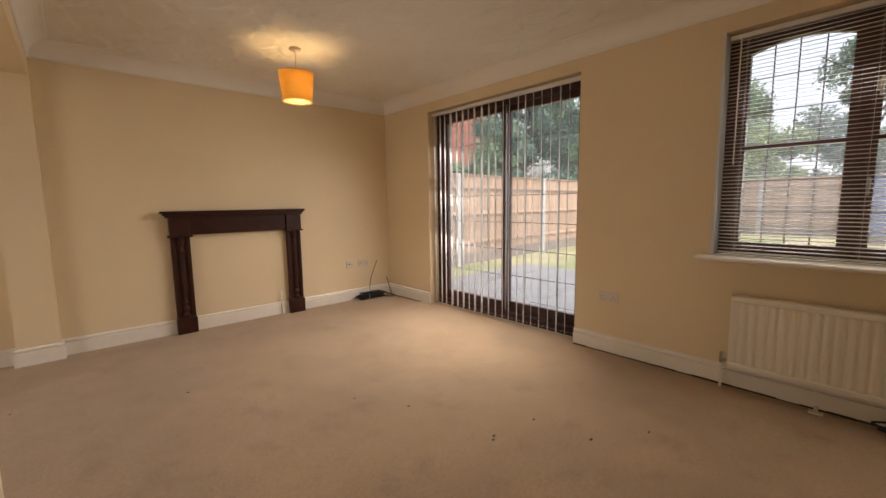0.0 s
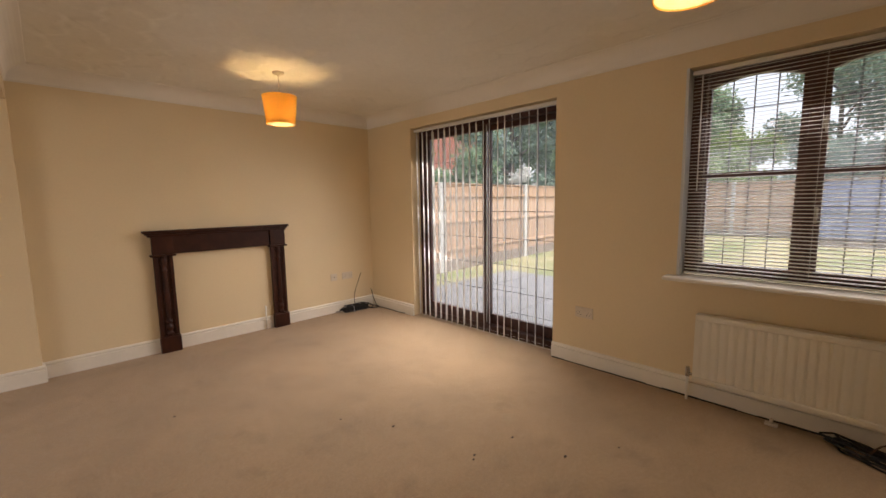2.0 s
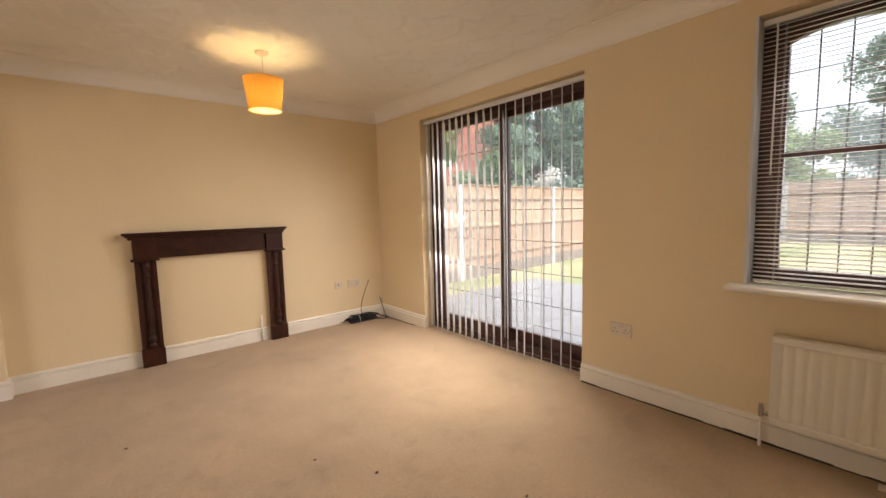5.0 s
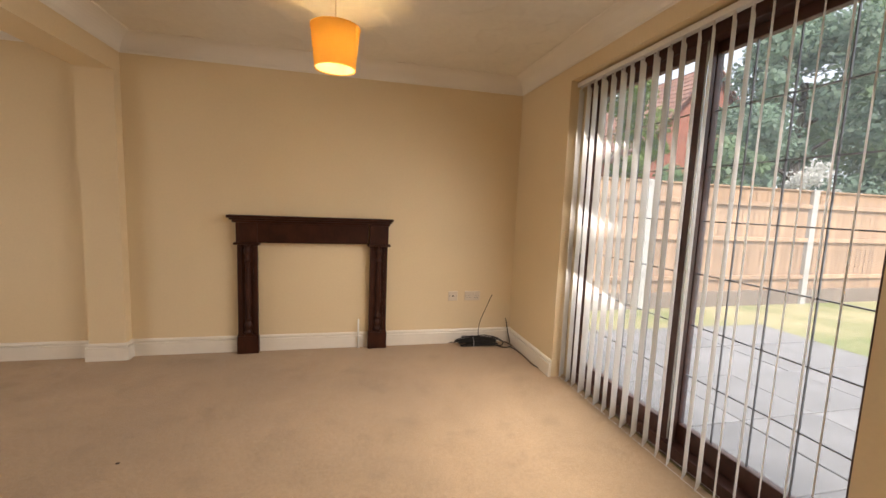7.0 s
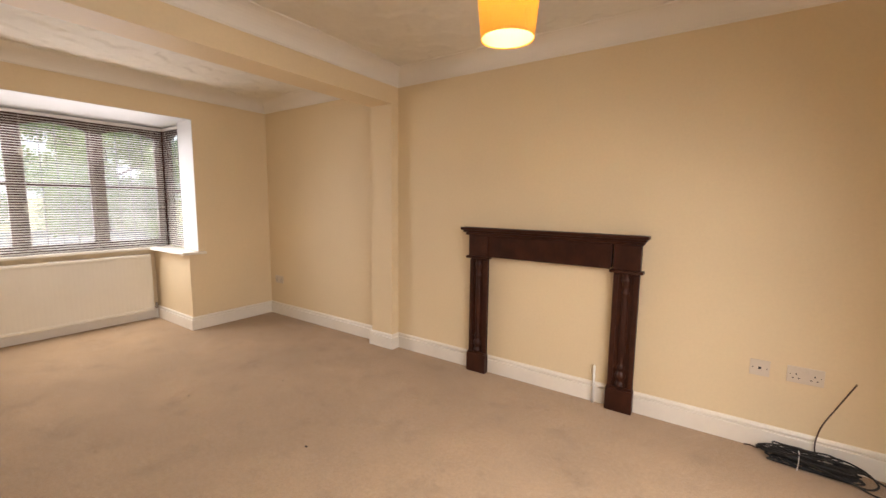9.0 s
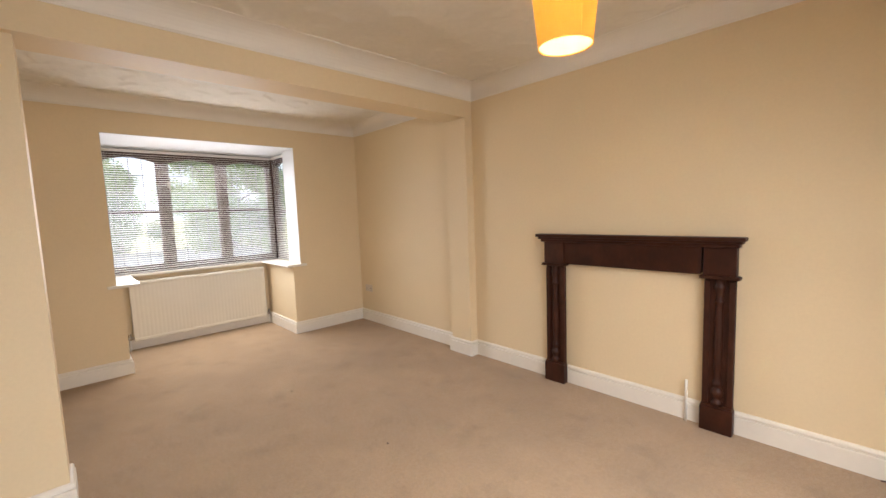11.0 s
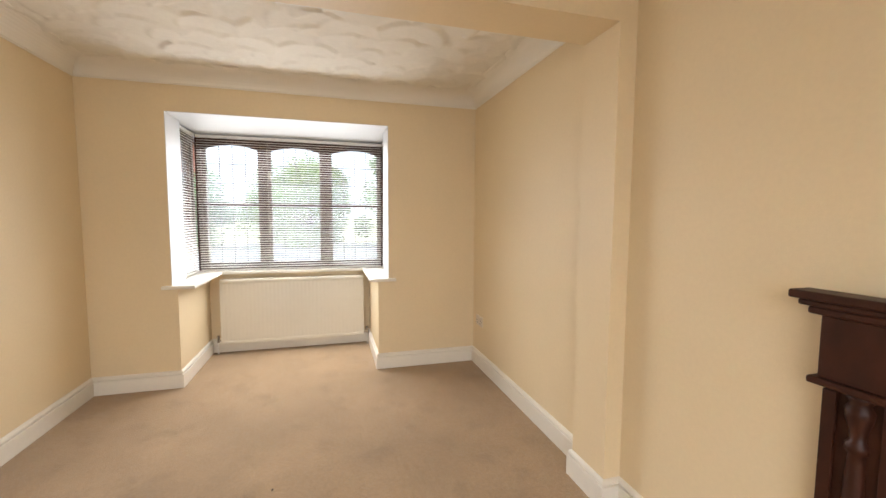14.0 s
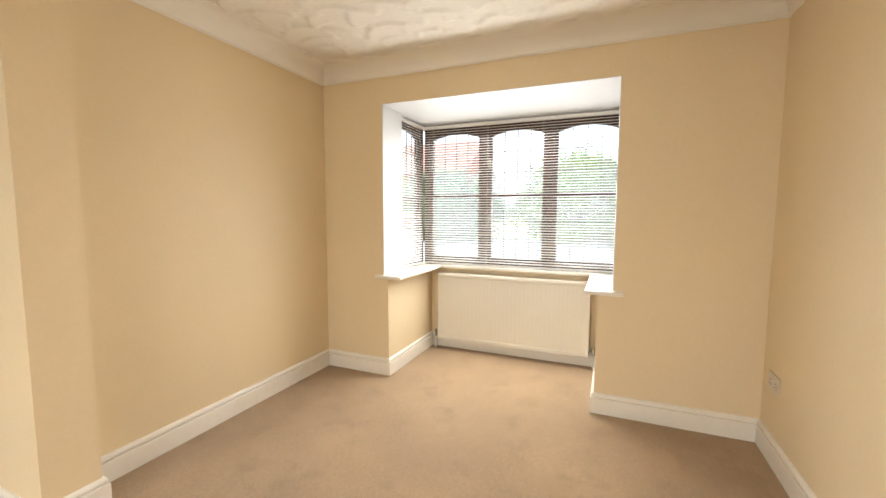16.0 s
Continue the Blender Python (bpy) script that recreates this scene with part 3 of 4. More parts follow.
def slat_mesh(length, width, thick, mat):
    bm = bmesh.new()
    n = 4
    rows = []
    for i in range(n + 1):
        y = -width / 2 + width * i / n
        z = 0.0022 * (1 - (2 * i / n - 1) ** 2)
        rows.append([bm.verts.new((x, y, z + s)) for x in (0, length) for s in (0, thick)])
    for a, b in zip(rows, rows[1:]):
        for p, q in ((0, 2), (1, 3)):
            bm.faces.new((a[p], a[q], b[q], b[p]))
    bm.faces.new((rows[0][0], rows[0][2], rows[0][3], rows[0][1]))
    bm.faces.new((rows[-1][0], rows[-1][2], rows[-1][3], rows[-1][1]))
    for s in (0, 2):
        for a, b in zip(rows, rows[1:]):
            bm.faces.new((a[s], a[s + 1], b[s + 1], b[s]))
    return mesh_of("slat", bm, mat)


def venetian(at, rz, length, z1, label, tilt=13.0, wand=True, pitch=0.0222):
    """Fully lowered venetian blind. Local x along the window, z up from the sill."""
    b = thing("venetian_blind", label, "blind", at, rz, group="venetian blinds")
    bm = bmesh.new()
    box(bm, 0, length, -0.014, 0.014, z1 - 0.036, z1 - 0.009, 0.002)
    part("headrail", bm, RAIL, b)
    bm = bmesh.new()
    box(bm, 0.004, length - 0.004, -0.012, 0.012, 0.012, 0.022, 0.003)
    part("bottom_rail", bm, RAIL, b)
    me = slat_mesh(length - 0.008, 0.025, 0.0006, SLAT)
    k, z = 0, 0.04
    while z < z1 - 0.044:
        o = new("slat", me)
        o.parent = b
        o.matrix_local = pose(0.004, 0, z, tilt + random.uniform(-2, 2), random.uniform(-0.06, 0.06), 0)
        z += pitch
    cords = [0.09, length - 0.09] + ([length * 0.36, length * 0.64] if length > 1 else [])
    for x in cords:
        bm = bmesh.new()
        for y in (-0.0135, 0.0135):
            cyl(bm, (x, y, 0.02), (0, 0, 1), 0.0007, 0.0007, z1 - 0.04, 6)
        part("ladder_cord", bm, RAIL, b)
    if wand:
        bm = bmesh.new()
        cyl(bm, (0.06, -0.024, z1 * 0.42), (0, 0, 1), 0.004, 0.004, z1 * 0.56, 8)
        part("tilt_wand", bm, RAIL, b, "clear plastic tilt wand")
    return b


venetian((3.60, WIN1 - 0.01, SILL), -90, WIN1 - WIN0 - 0.02, HEAD - SILL - 0.004, "cream venetian blind lowered with open slats over the casement window", 10.0)
venetian((BX + 0.035, BAY0 - 0.022, 0.785), 90, BAY1 - BAY0 + 0.056, BAYH - 0.785 - 0.006, "cream venetian blind lowered with open slats across the bay front", 21.0, wand=False)
venetian((BX + 0.052, BAY1 + 0.048, 0.785), 0, 0.475, BAYH - 0.785 - 0.006, "narrow cream venetian blind on the side of the bay", 18.0, wand=False)
venetian((XW - TH - 0.005, BAY0 - 0.038, 0.785), 180, 0.475, BAYH - 0.785 - 0.006, "narrow cream venetian blind on the side of the bay", 18.0, wand=False)


# ---- patio door ----
def patio_door():
    d = thing("door_1", "brown framed sliding patio door with leaded glass, closed", "patio door", (3.665, PAT1, 0), -90, kind="structure")
    w, h = PAT1 - PAT0, HEAD
    bm = bmesh.new()
    box(bm, 0, 0.06, 0, 0.12, 0, h, 0.004)
    box(bm, w - 0.05, w, 0, 0.12, 0, h, 0.004)
    box(bm, 0.06, w - 0.05, 0, 0.12, h - 0.075, h, 0.004)
    box(bm, 0.06, w - 0.05, 0, 0.12, 0, 0.07, 0.004)
    part("door_frame", bm, BROWN, d)
    mid = 0.958
    for x0, x1, y, st in ((0.06, mid + 0.035, 0.015, 0.10), (mid - 0.035, w - 0.05, 0.065, 0.065)):
        bm = bmesh.new()
        box(bm, x0, x0 + st, y, y + 0.04, 0.07, h - 0.075, 0.004)
        box(bm, x1 - 0.065, x1, y, y + 0.04, 0.07, h - 0.075, 0.004)
        box(bm, x0 + st, x1 - 0.065, y, y + 0.04, h - 0.13, h - 0.075, 0.004)
        box(bm, x0 + st, x1 - 0.065, y, y + 0.04, 0.07, 0.172, 0.004)
        s = part("sliding_panel", bm, BROWN, d)
        gx0, gx1, gz0, gz1 = x0 + st, x1 - 0.065, 0.172, h - 0.13
        for i in range(1, 4):
            bm = bmesh.new()
            x = gx0 + (gx1 - gx0) * i / 4
            box(bm, x - 0.0022, x + 0.0022, y + 0.016, y + 0.024, gz0, gz1)
            part("lead_strip", bm, LEAD, s)
        for i in range(1, 7):
            bm = bmesh.new()
            z = gz0 + (gz1 - gz0) * i / 7
            box(bm, gx0, gx1, y + 0.016, y + 0.024, z - 0.0028, z + 0.0028)
            part("lead_strip", bm, LEAD, s)
        bm = bmesh.new()
        box(bm, gx0 - 0.004, gx1 + 0.004, y + 0.018, y + 0.022, gz0 - 0.004, gz1 + 0.004)
        p = part("pane", bm, GLASS, s)
        p.visible_shadow = False
    bm = bmesh.new()
    box(bm, mid + 0.022, mid + 0.035, 0.006, 0.0145, 0.09, h - 0.08, 0.002)
    part("interlock_strip", bm, CHROME, d, "pale aluminium edge of the meeting stile")
    bm = bmesh.new()
    box(bm, 0.075, 0.1, -0.03, 0.014, 0.95, 1.15, 0.006)
    part("pull_handle", bm, CHROME, d)
    return d


patio_door()


def vertical_blind():
    """Open vertical blind: slats stand square to the glass."""
    b = thing("vertical_blind", "white fabric vertical blind drawn across with slats turned open", "blind", (3.60, PAT1, 0), -90)
    w = PAT1 - PAT0
    bm = bmesh.new()
    box(bm, 0.005, w - 0.005, -0.02, 0.02, HEAD - 0.042, HEAD - 0.012, 0.003)
    part("headrail", bm, RAIL, b)
    bm = bmesh.new()
    n = 6
    cols = []
    for i in range(n + 1):
        y = -0.0445 + 0.089 * i / n
        x = 0.0035 * math.sin(math.pi * i / n)
        cols.append([bm.verts.new((x + s, y, z)) for z in (0.030, 2.085) for s in (0, 0.0008)])
    for a, c in zip(cols, cols[1:]):
        for p, q in ((0, 2), (1, 3), (0, 1), (2, 3)):
            bm.faces.new((a[p], a[q], c[q], c[p]))
    for a in (cols[0], cols[-1]):
        bm.faces.new((a[0], a[1], a[3], a[2]))
    me = mesh_of("slat", bm, FABRIC)
    bm = bmesh.new()
    box(bm, -0.0012, 0.0022, -0.042, 0.042, 0.028, 0.060, 0.0006)
    weight = mesh_of("weight", bm, FABRIC)
    bm = bmesh.new()
    box(bm, -0.003, 0.003, -0.012, 0.012, 2.08, 2.112)
    hook = mesh_of("carrier", bm, RAIL)
    rnd = random.Random(5)
    count = 21
    for k in range(count):
        x = 0.035 + k * (w - 0.07) / (count - 1) + rnd.uniform(-0.008, 0.008)
        o = new("slat", me)
        o.parent = b
        o.matrix_local = pose(x, 0, 0, rnd.uniform(-0.25, 0.25), 0, rnd.uniform(29, 40))
        for nm, m2 in (("weight", weight), ("carrier", hook)):
            q = new(nm, m2)
            q.parent = o
    for y in (-0.035, 0.035):
        bm = bmesh.new()
        cyl(bm, (0.03, y, 0.034), (1, 0, 0), 0.0012, 0.0012, w - 0.06, 6)
        part("bottom_chain", bm, RAIL, b)
    return b


vertical_blind()


# ---- pendant lamps ----
def pendant(at):
    p = thing("pendant_lamp", "lit pendant lamp with tapered orange fabric shade hanging from the ceiling", "lamp", at, 0, group="pendant lamps")
    bm = bmesh.new()
    lathe(bm, (0, 0, 0), [(0.001, 0.0), (0.045, 0.0), (0.045, -0.010), (0.040, -0.018), (0.012, -0.024), (0.008, -0.034), (0.001, -0.034)], 24)
    part("ceiling_rose", bm, PLASTIC, p, "white plastic ceiling rose", True)
    bm = bmesh.new()
    cyl(bm, (0, 0, -0.22), (0, 0, 1), 0.0032, 0.0032, 0.19, 8)
    part("flex", bm, PLASTIC, p)
    bm = bmesh.new()
    rings = lathe(bm, (0, 0, 0), [(0.131, -0.190), (0.109, -0.402)], 40)
    bmesh.ops.solidify(bm, geom=bm.faces[:], thickness=0.0015)
    s = part("shade", bm, SHADE, p, "tapered orange fabric drum shade", True)
    for r, z in ((0.132, -0.190), (0.110, -0.402)):
        bm = bmesh.new()
        lathe(bm, (0, 0, 0), [(r - 0.002, z - 0.003), (r + 0.001, z - 0.003), (r + 0.001, z + 0.003), (r - 0.002, z + 0.003), (r - 0.002, z - 0.003)], 40)
        part("rim_ring", bm, SHADE, s)
    bm = bmesh.new()
    lathe(bm, (0, 0, 0), [(0.1275, -0.192), (0.1055, -0.400)], 40)
    bmesh.ops.solidify(bm, geom=bm.faces[:], thickness=0.0008)
    part("lining", bm, LINING, s, "cream inner lining of the shade", True)
    bm = bmesh.new()
    cyl(bm, (0, 0, -0.233), (0, 0, 1), 0.019, 0.016, 0.050, 16)
    for k in range(3):
        a = 2 * math.pi * k / 3
        cyl(bm, (0.015 * math.cos(a), 0.015 * math.sin(a), -0.225), (math.cos(a), math.sin(a), 0.25), 0.0016, 0.0016, 0.118, 6)
    part("lamp_holder", bm, PLASTIC, p)
    bm = bmesh.new()
    lathe(bm, (0, 0, -0.230), [(0.012, 0.0), (0.014, -0.012), (0.022, -0.03), (0.029, -0.05), (0.028, -0.068), (0.018, -0.084), (0.002, -0.089)], 20)
    part("bulb", bm, GLOW, p, "glowing warm bulb", True)
    return p


pendant((1.95, 4.03, H - 0.004))
pendant((2.045, 1.165, H - 0.004))


# ---- fire surround ----
def fire_surround():
    f = thing("fire_surround", "dark mahogany fire surround with turned half columns, set against the wall", "fireplace", (1.745, YN - 0.0, 0))
    L, R = -0.566, 0.613     # outer faces of the legs
    # shelf: stepped moulding
    bm = bmesh.new()
    box(bm, -0.632, 0.656, -0.100, -0.024, 1.098, 1.120, 0.005)
    shelf = part("mantel_shelf", bm, MAHOGANY, f, "moulded dark mantel shelf")
    bm = bmesh.new()
    box(bm, -0.614, 0.642, -0.090, -0.024, 1.082, 1.098, 0.005)
    part("shelf_moulding", bm, MAHOGANY, shelf)
    bm = bmesh.new()
    box(bm, -0.596, 0.630, -0.082, -0.024, 1.062, 1.082, 0.006)
    part("shelf_moulding", bm, MAHOGANY, shelf)
    bm = bmesh.new()
    box(bm, -0.44, 0.45, -0.062, -0.022, 0.912, 1.062, 0.002)
    part("frieze", bm, MAHOGANY, f)
    bm = bmesh.new()
    box(bm, -0.43, 0.44, -0.052, -0.022, 0.903, 0.914, 0.002)
    part("lower_bead", bm, MAHOGANY, f)
    for x0, x1 in ((L, L + 0.148), (R - 0.148, R)):
        bm = bmesh.new()
        box(bm, x0, x1, -0.045, -0.022, 0.15, 1.062, 0.002)
        leg = part("leg", bm, MAHOGANY, f)
        for a, b in ((x0, x0 + 0.03), (x1 - 0.03, x1)):
            bm = bmesh.new()
            box(bm, a, b, -0.056, -0.0455, 0.15, 0.875, 0.003)
            part("edge_moulding", bm, MAHOGANY, leg)
        bm = bmesh.new()
        box(bm, x0 - 0.004, x1 + 0.004, -0.072, -0.022, 0.905, 1.0615, 0.003)
        part("capital_block", bm, MAHOGANY, leg)
        bm = bmesh.new()
        box(bm, x0 - 0.022, x1 + 0.022, -0.085, -0.022, 0.886, 0.905, 0.006)
        part("necking", bm, MAHOGANY, leg)
        bm = bmesh.new()
        box(bm, x0 - 0.006, x1 + 0.006, -0.076, -0.0225, 0.0, 0.145, 0.003)
        box(bm, x0 - 0.002, x1 + 0.002, -0.070, -0.0225, 0.145, 0.158, 0.004)
        part("plinth_block", bm, MAHOGANY, leg)
        bm = bmesh.new()
        c = ((x0 + x1) / 2, -0.046, 0)
        prof = [(0.001, 0.159), (0.030, 0.159), (0.032, 0.175), (0.022, 0.19), (0.018, 0.20), (0.030, 0.215), (0.033, 0.235), (0.024, 0.255), (0.016, 0.265), (0.024, 0.275), (0.026, 0.29), (0.017, 0.305), (0.016, 0.33),
                (0.022, 0.40), (0.024, 0.48), (0.022, 0.60), (0.018, 0.72), (0.016, 0.74), (0.024, 0.75), (0.024, 0.765), (0.016, 0.775), (0.018, 0.80), (0.027, 0.83), (0.029, 0.85), (0.020, 0.865), (0.026, 0.874), (0.028, 0.885), (0.001, 0.885)]
        lathe(bm, c, prof, 20)
        part("turned_column", bm, MAHOGANY, leg, "turned half column", True)
    return f


fire_surround()


# ---- radiators ----
def radiator(at, rz, width, z0, z1, label, pitch, relief, pipes):
    """Pressed steel panel radiator. Local x along the wall, y towards the room is negative."""
    r = thing("radiator", label, "radiator", at, rz)
    bm = bmesh.new()
    n = int(width / pitch)
    p = (width - 0.04) / n
    steps = 8
    pts = [(0, 0)] + [(0.02 + p * (k / steps), relief * (0.5 - 0.5 * math.cos(2 * math.pi * k / steps)) ** 2) for k in range(n * steps + 1)] + [(width, 0)]
    top, bot = z1 - 0.035, z0 + 0.035
    ra = [bm.verts.new((x, -0.095 + d, bot)) for x, d in pts]
    rb = [bm.verts.new((x, -0.095 + d, top)) for x, d in pts]
    for k in range(len(pts) - 1):
        bm.faces.new((ra[k], ra[k + 1], rb[k + 1], rb[k]))
    part("front_panel", bm, RADI, r, "", True)
    bm = bmesh.new()
    box(bm, 0, width, -0.099, -0.080, top, z1 - 0.003, 0.007)
    box(bm, 0, width, -0.099, -0.080, z0, bot, 0.007)
    box(bm, 0, 0.012, -0.098, -0.080, bot, top)
    box(bm, width - 0.012, width, -0.098, -0.080, bot, top)
    box(bm, 0.004, width - 0.004, -0.082, -0.078, bot, top)
    part("panel_edge", bm, RADI, r)
    bm = bmesh.new()
    box(bm, 0.004, width - 0.004, -0.045, -0.033, z0 + 0.01, z1 - 0.01, 0.003)
    part("back_panel", bm, RADI, r)
    bm = bmesh.new()
    for x in (0.0, width - 0.003):
        box(bm, x, x + 0.003, -0.096, -0.030, z0 + 0.015, z1, 0.0)
    box(bm, 0, width, -0.096, -0.030, z1 - 0.004, z1, 0.0)
    part("casing", bm, RADI, r)
    for x in (width * 0.16, width * 0.84):
        bm = bmesh.new()
        box(bm, x - 0.015, x + 0.015, -0.034, -0.004, z0 + 0.03, z1 - 0.05)
        box(bm, x - 0.015, x + 0.015, -0.075, -0.004, z0 - 0.012, z0 + 0.0, 0.002)
        part("bracket", bm, RADI, r)
    for x, s in pipes:
        bm = bmesh.new()
        cyl(bm, (x, -0.062, 0.0), (0, 0, 1), 0.008, 0.008, z0 + 0.03, 10)
        part("pipe", bm, COPPER, r, "white painted pipe")
        bm = bmesh.new()
        cyl(bm, (x, -0.062, z0 + 0.015), (0, 0, 1), 0.013, 0.013, 0.030, 10)
        cyl(bm, (x, -0.062, z0 + 0.034), (s, 0, 0), 0.011, 0.011, abs(-0.0 if False else 0.045), 10)
        cyl(bm, (x, -0.062, z0 + 0.044), (0, 0, 1), 0.015, 0.012, 0.035, 12)
        part("valve", bm, CHROME, r, "chrome radiator valve")
    return r


radiator((XE, 1.412, 0), -90, 1.60, 0.145, 0.592, "cream fluted panel radiator fixed under the casement window", 0.046, 0.007, ((-0.035, 1), (1.635, -1)))
radiator((BX, 2.878, 0), 90, 1.325, 0.095, 0.714, "cream fluted panel radiator fixed in the bay", 0.036, 0.0009, ((-0.035, 1), (1.36, -1)))

b = thing("pipe_bracket", "small white plastic pipe bracket on the carpet under the radiator", "bracket", (3.455, 1.0, 0.0))
bm = bmesh.new()
box(bm, -0.02, 0.02, -0.03, 0.03, 0.0, 0.012, 0.003)
part("base", bm, PLASTIC, b)
bm = bmesh.new()
cyl(bm, (0, 0, 0.012), (0, 0, 1), 0.010, 0.009, 0.03, 12)
part("stub", bm, PLASTIC, b, "", True)


# ---- sockets ----
def plate(name, at, rz, w, h, holes, label, category, switches=()):
    s = thing(name, label, category, at, rz)
    bm = bmesh.new()
    box(bm, -w / 2, w / 2, -0.009, 0.0, -h / 2, h / 2, 0.003)
    part("faceplate", bm, PLASTIC, s)
    for x, z, a, b in holes:
        bm = bmesh.new()
        box(bm, x - a / 2, x + a / 2, -0.0096, -0.008, z - b / 2, z + b / 2)
        part("slot", bm, DARKHOLE, s)
    for x, z in switches:
        bm = bmesh.new()
        box(bm, x - 0.007, x + 0.007, -0.013, -0.008, z - 0.011, z + 0.011, 0.002)
        part("rocker_switch", bm, PLASTIC, s)
    return s


def pins(c):
    return [(c, 0.004, 0.005, 0.009), (c - 0.012, -0.017, 0.008, 0.005), (c + 0.012, -0.017, 0.008, 0.005)]


double = [p for c in (-0.036, 0.036) for p in pins(c)] + [(-0.060, 0.0, 0.004, 0.004), (0.060, 0.0, 0.004, 0.004)]
plate("wall_socket", (3.150, YN, 0.440), 0, 0.146, 0.086, double, "white double power socket on the wall above the skirting", "socket", ((-0.012, 0.022), (0.012, 0.022)))
plate("aerial_socket", (2.965, YN, 0.440), 0, 0.086, 0.086, [(0, 0, 0.013, 0.013), (-0.030, 0, 0.005, 0.005), (0.030, 0, 0.005, 0.005)], "white aerial socket with one round outlet", "socket")
plate("wall_socket", (XE, 2.205, 0.435), -90, 0.146, 0.086, double, "white double power socket between patio door and window", "socket", ((-0.012, 0.022), (0.012, 0.022)))
plate("wall_socket", (-1.37, YN, 0.405), 0, 0.146, 0.086, double, "white double power socket beside the bay corner", "socket", ((-0.012, 0.022), (0.012, 0.022)))


# ---- cables ----
def coil(name, at, rz, loops, length, width, radius, mat, label, seed):
    rnd = random.Random(seed)
    c = thing(name, label, "cable", at, rz)
    for k in range(loops):
        L, W = length * rnd.uniform(0.7, 1.0), width * rnd.uniform(0.45, 1.1)
        ox, oy, oz = rnd.uniform(-0.05, 0.05), rnd.uniform(-0.018, 0.018), radius + k * radius * 0.7
        yaw, lift, side = rnd.uniform(-0.13, 0.13), rnd.uniform(0.0, 0.035) * min(k, 4) / 4, rnd.uniform(0, 6.28)
        pts = []
        for i in range(17):
            a = 2 * math.pi * i / 16
            px, py = L / 2 * math.cos(a) + rnd.uniform(-0.008, 0.008), W / 2 * math.sin(a + 0.4 * math.sin(2 * a + k)) + rnd.uniform(-0.006, 0.006)
            pts.append((ox + px * math.cos(yaw) - py * math.sin(yaw), oy + px * math.sin(yaw) + py * math.cos(yaw), oz + lift * (0.5 + 0.5 * math.cos(a - side)) + rnd.uniform(0, 0.005)))
        tube("loop", pts, radius, mat, c)
    return c


c = coil("aerial_cable", (3.185, 5.03, 0.0), -4, 20, 0.37, 0.066, 0.0042, RUBBER, "coiled black aerial cable tied on the carpet by the skirting", 3)
tube("cable_tie", [(-0.045, -0.058, 0.004), (-0.042, -0.050, 0.040), (-0.040, -0.020, 0.070), (-0.040, 0.020, 0.070), (-0.042, 0.045, 0.040)], 0.0022, RAIL, c, "pale cable tie")
tube("stray_loop", [(0.02, 0.02, 0.05), (0.10, 0.045, 0.075), (0.19, 0.035, 0.06), (0.24, -0.01, 0.03), (0.20, -0.045, 0.012), (0.10, -0.05, 0.03), (0.0, -0.03, 0.04)], 0.0045, RUBBER, c)
tube("stray_loop", [(0.05, 0.03, 0.06), (0.15, 0.05, 0.05), (0.27, 0.02, 0.02), (0.31, -0.05, 0.008), (0.22, -0.075, 0.008), (0.12, -0.03, 0.03)], 0.0045, RUBBER, c)
tube("plug_end", [(-0.20, 0.0, 0.03), (-0.235, 0.006, 0.032), (-0.26, 0.0, 0.030)], 0.004, BROWNCABLE, c)
tube("upright_end", [(0.12, 0.0, 0.04), (0.05, 0.02, 0.05), (0.02, 0.05, 0.09), (0.035, 0.07, 0.20), (0.09, 0.083, 0.33), (0.142, 0.082, 0.455)], 0.0034, BROWNCABLE, c, "brown stiff cable end rising up the wall")
w = thing("wall_cable", "thin black cable running from the wall along the skirting", "cable", (3.49, 5.14, 0.0))
tube("run", [(0.0, -0.004, 0.215), (0.0, -0.03, 0.19), (0.008, -0.06, 0.10), (0.015, -0.10, 0.02), (-0.02, -0.16, 0.007), (0.005, -0.30, 0.006), (0.01, -0.45, 0.006), (0.005, -0.60, 0.006), (0.03, -0.68, 0.006), (0.06, -0.72, 0.006)], 0.004, RUBBER, w)
bm = bmesh.new()
box(bm, -0.01, 0.01, 0.0, 0.012, 0.206, 0.226, 0.003)
part("clip", bm, BROWNCABLE, w)
c2 = coil("extension_cable", (3.40, 0.62, 0.0), 70, 8, 0.34, 0.15, 0.005, RUBBER, "coiled black cable lying on the carpet under the radiator", 9)
tube("rising_end", [(-0.02, 0.05, 0.03), (-0.06, 0.02, 0.10), (-0.11, 0.0, 0.13), (-0.13, -0.06, 0.16)], 0.0042, BROWNCABLE, c2)
p = thing("gas_pipe", "short white capped pipe standing at the skirting", "pipe", (2.125, YN - 0.035, 0.0))
bm = bmesh.new()
cyl(bm, (0, 0, 0), (0, 0, 1), 0.0075, 0.0075, 0.255, 12)
part("tube", bm, COPPER, p, "", True)
bm = bmesh.new()
box(bm, -0.006, 0.006, 0.006, 0.018, 0.16, 0.18)
part("clip", bm, COPPER, p)
rnd = random.Random(11)
for x, y in ((2.0, 2.05), (2.03, 2.07), (2.35, 1.72), (2.62, 1.55), (1.72, 2.9), (1.0, 3.7), (0.2, 4.1), (-0.1, 3.6), (2.3, 2.02), (1.9, 2.6)):
    bm = bmesh.new()
    s = rnd.uniform(0.004, 0.009)
    box(bm, x - s, x + s, y - s * 0.6, y + s * 0.6, 0.0, s * 0.7, 0.001)
    tagged(part("debris_crumb", bm, DEBRIS), "small dark crumb of debris on the carpet", "debris", "crumbs on the carpet")

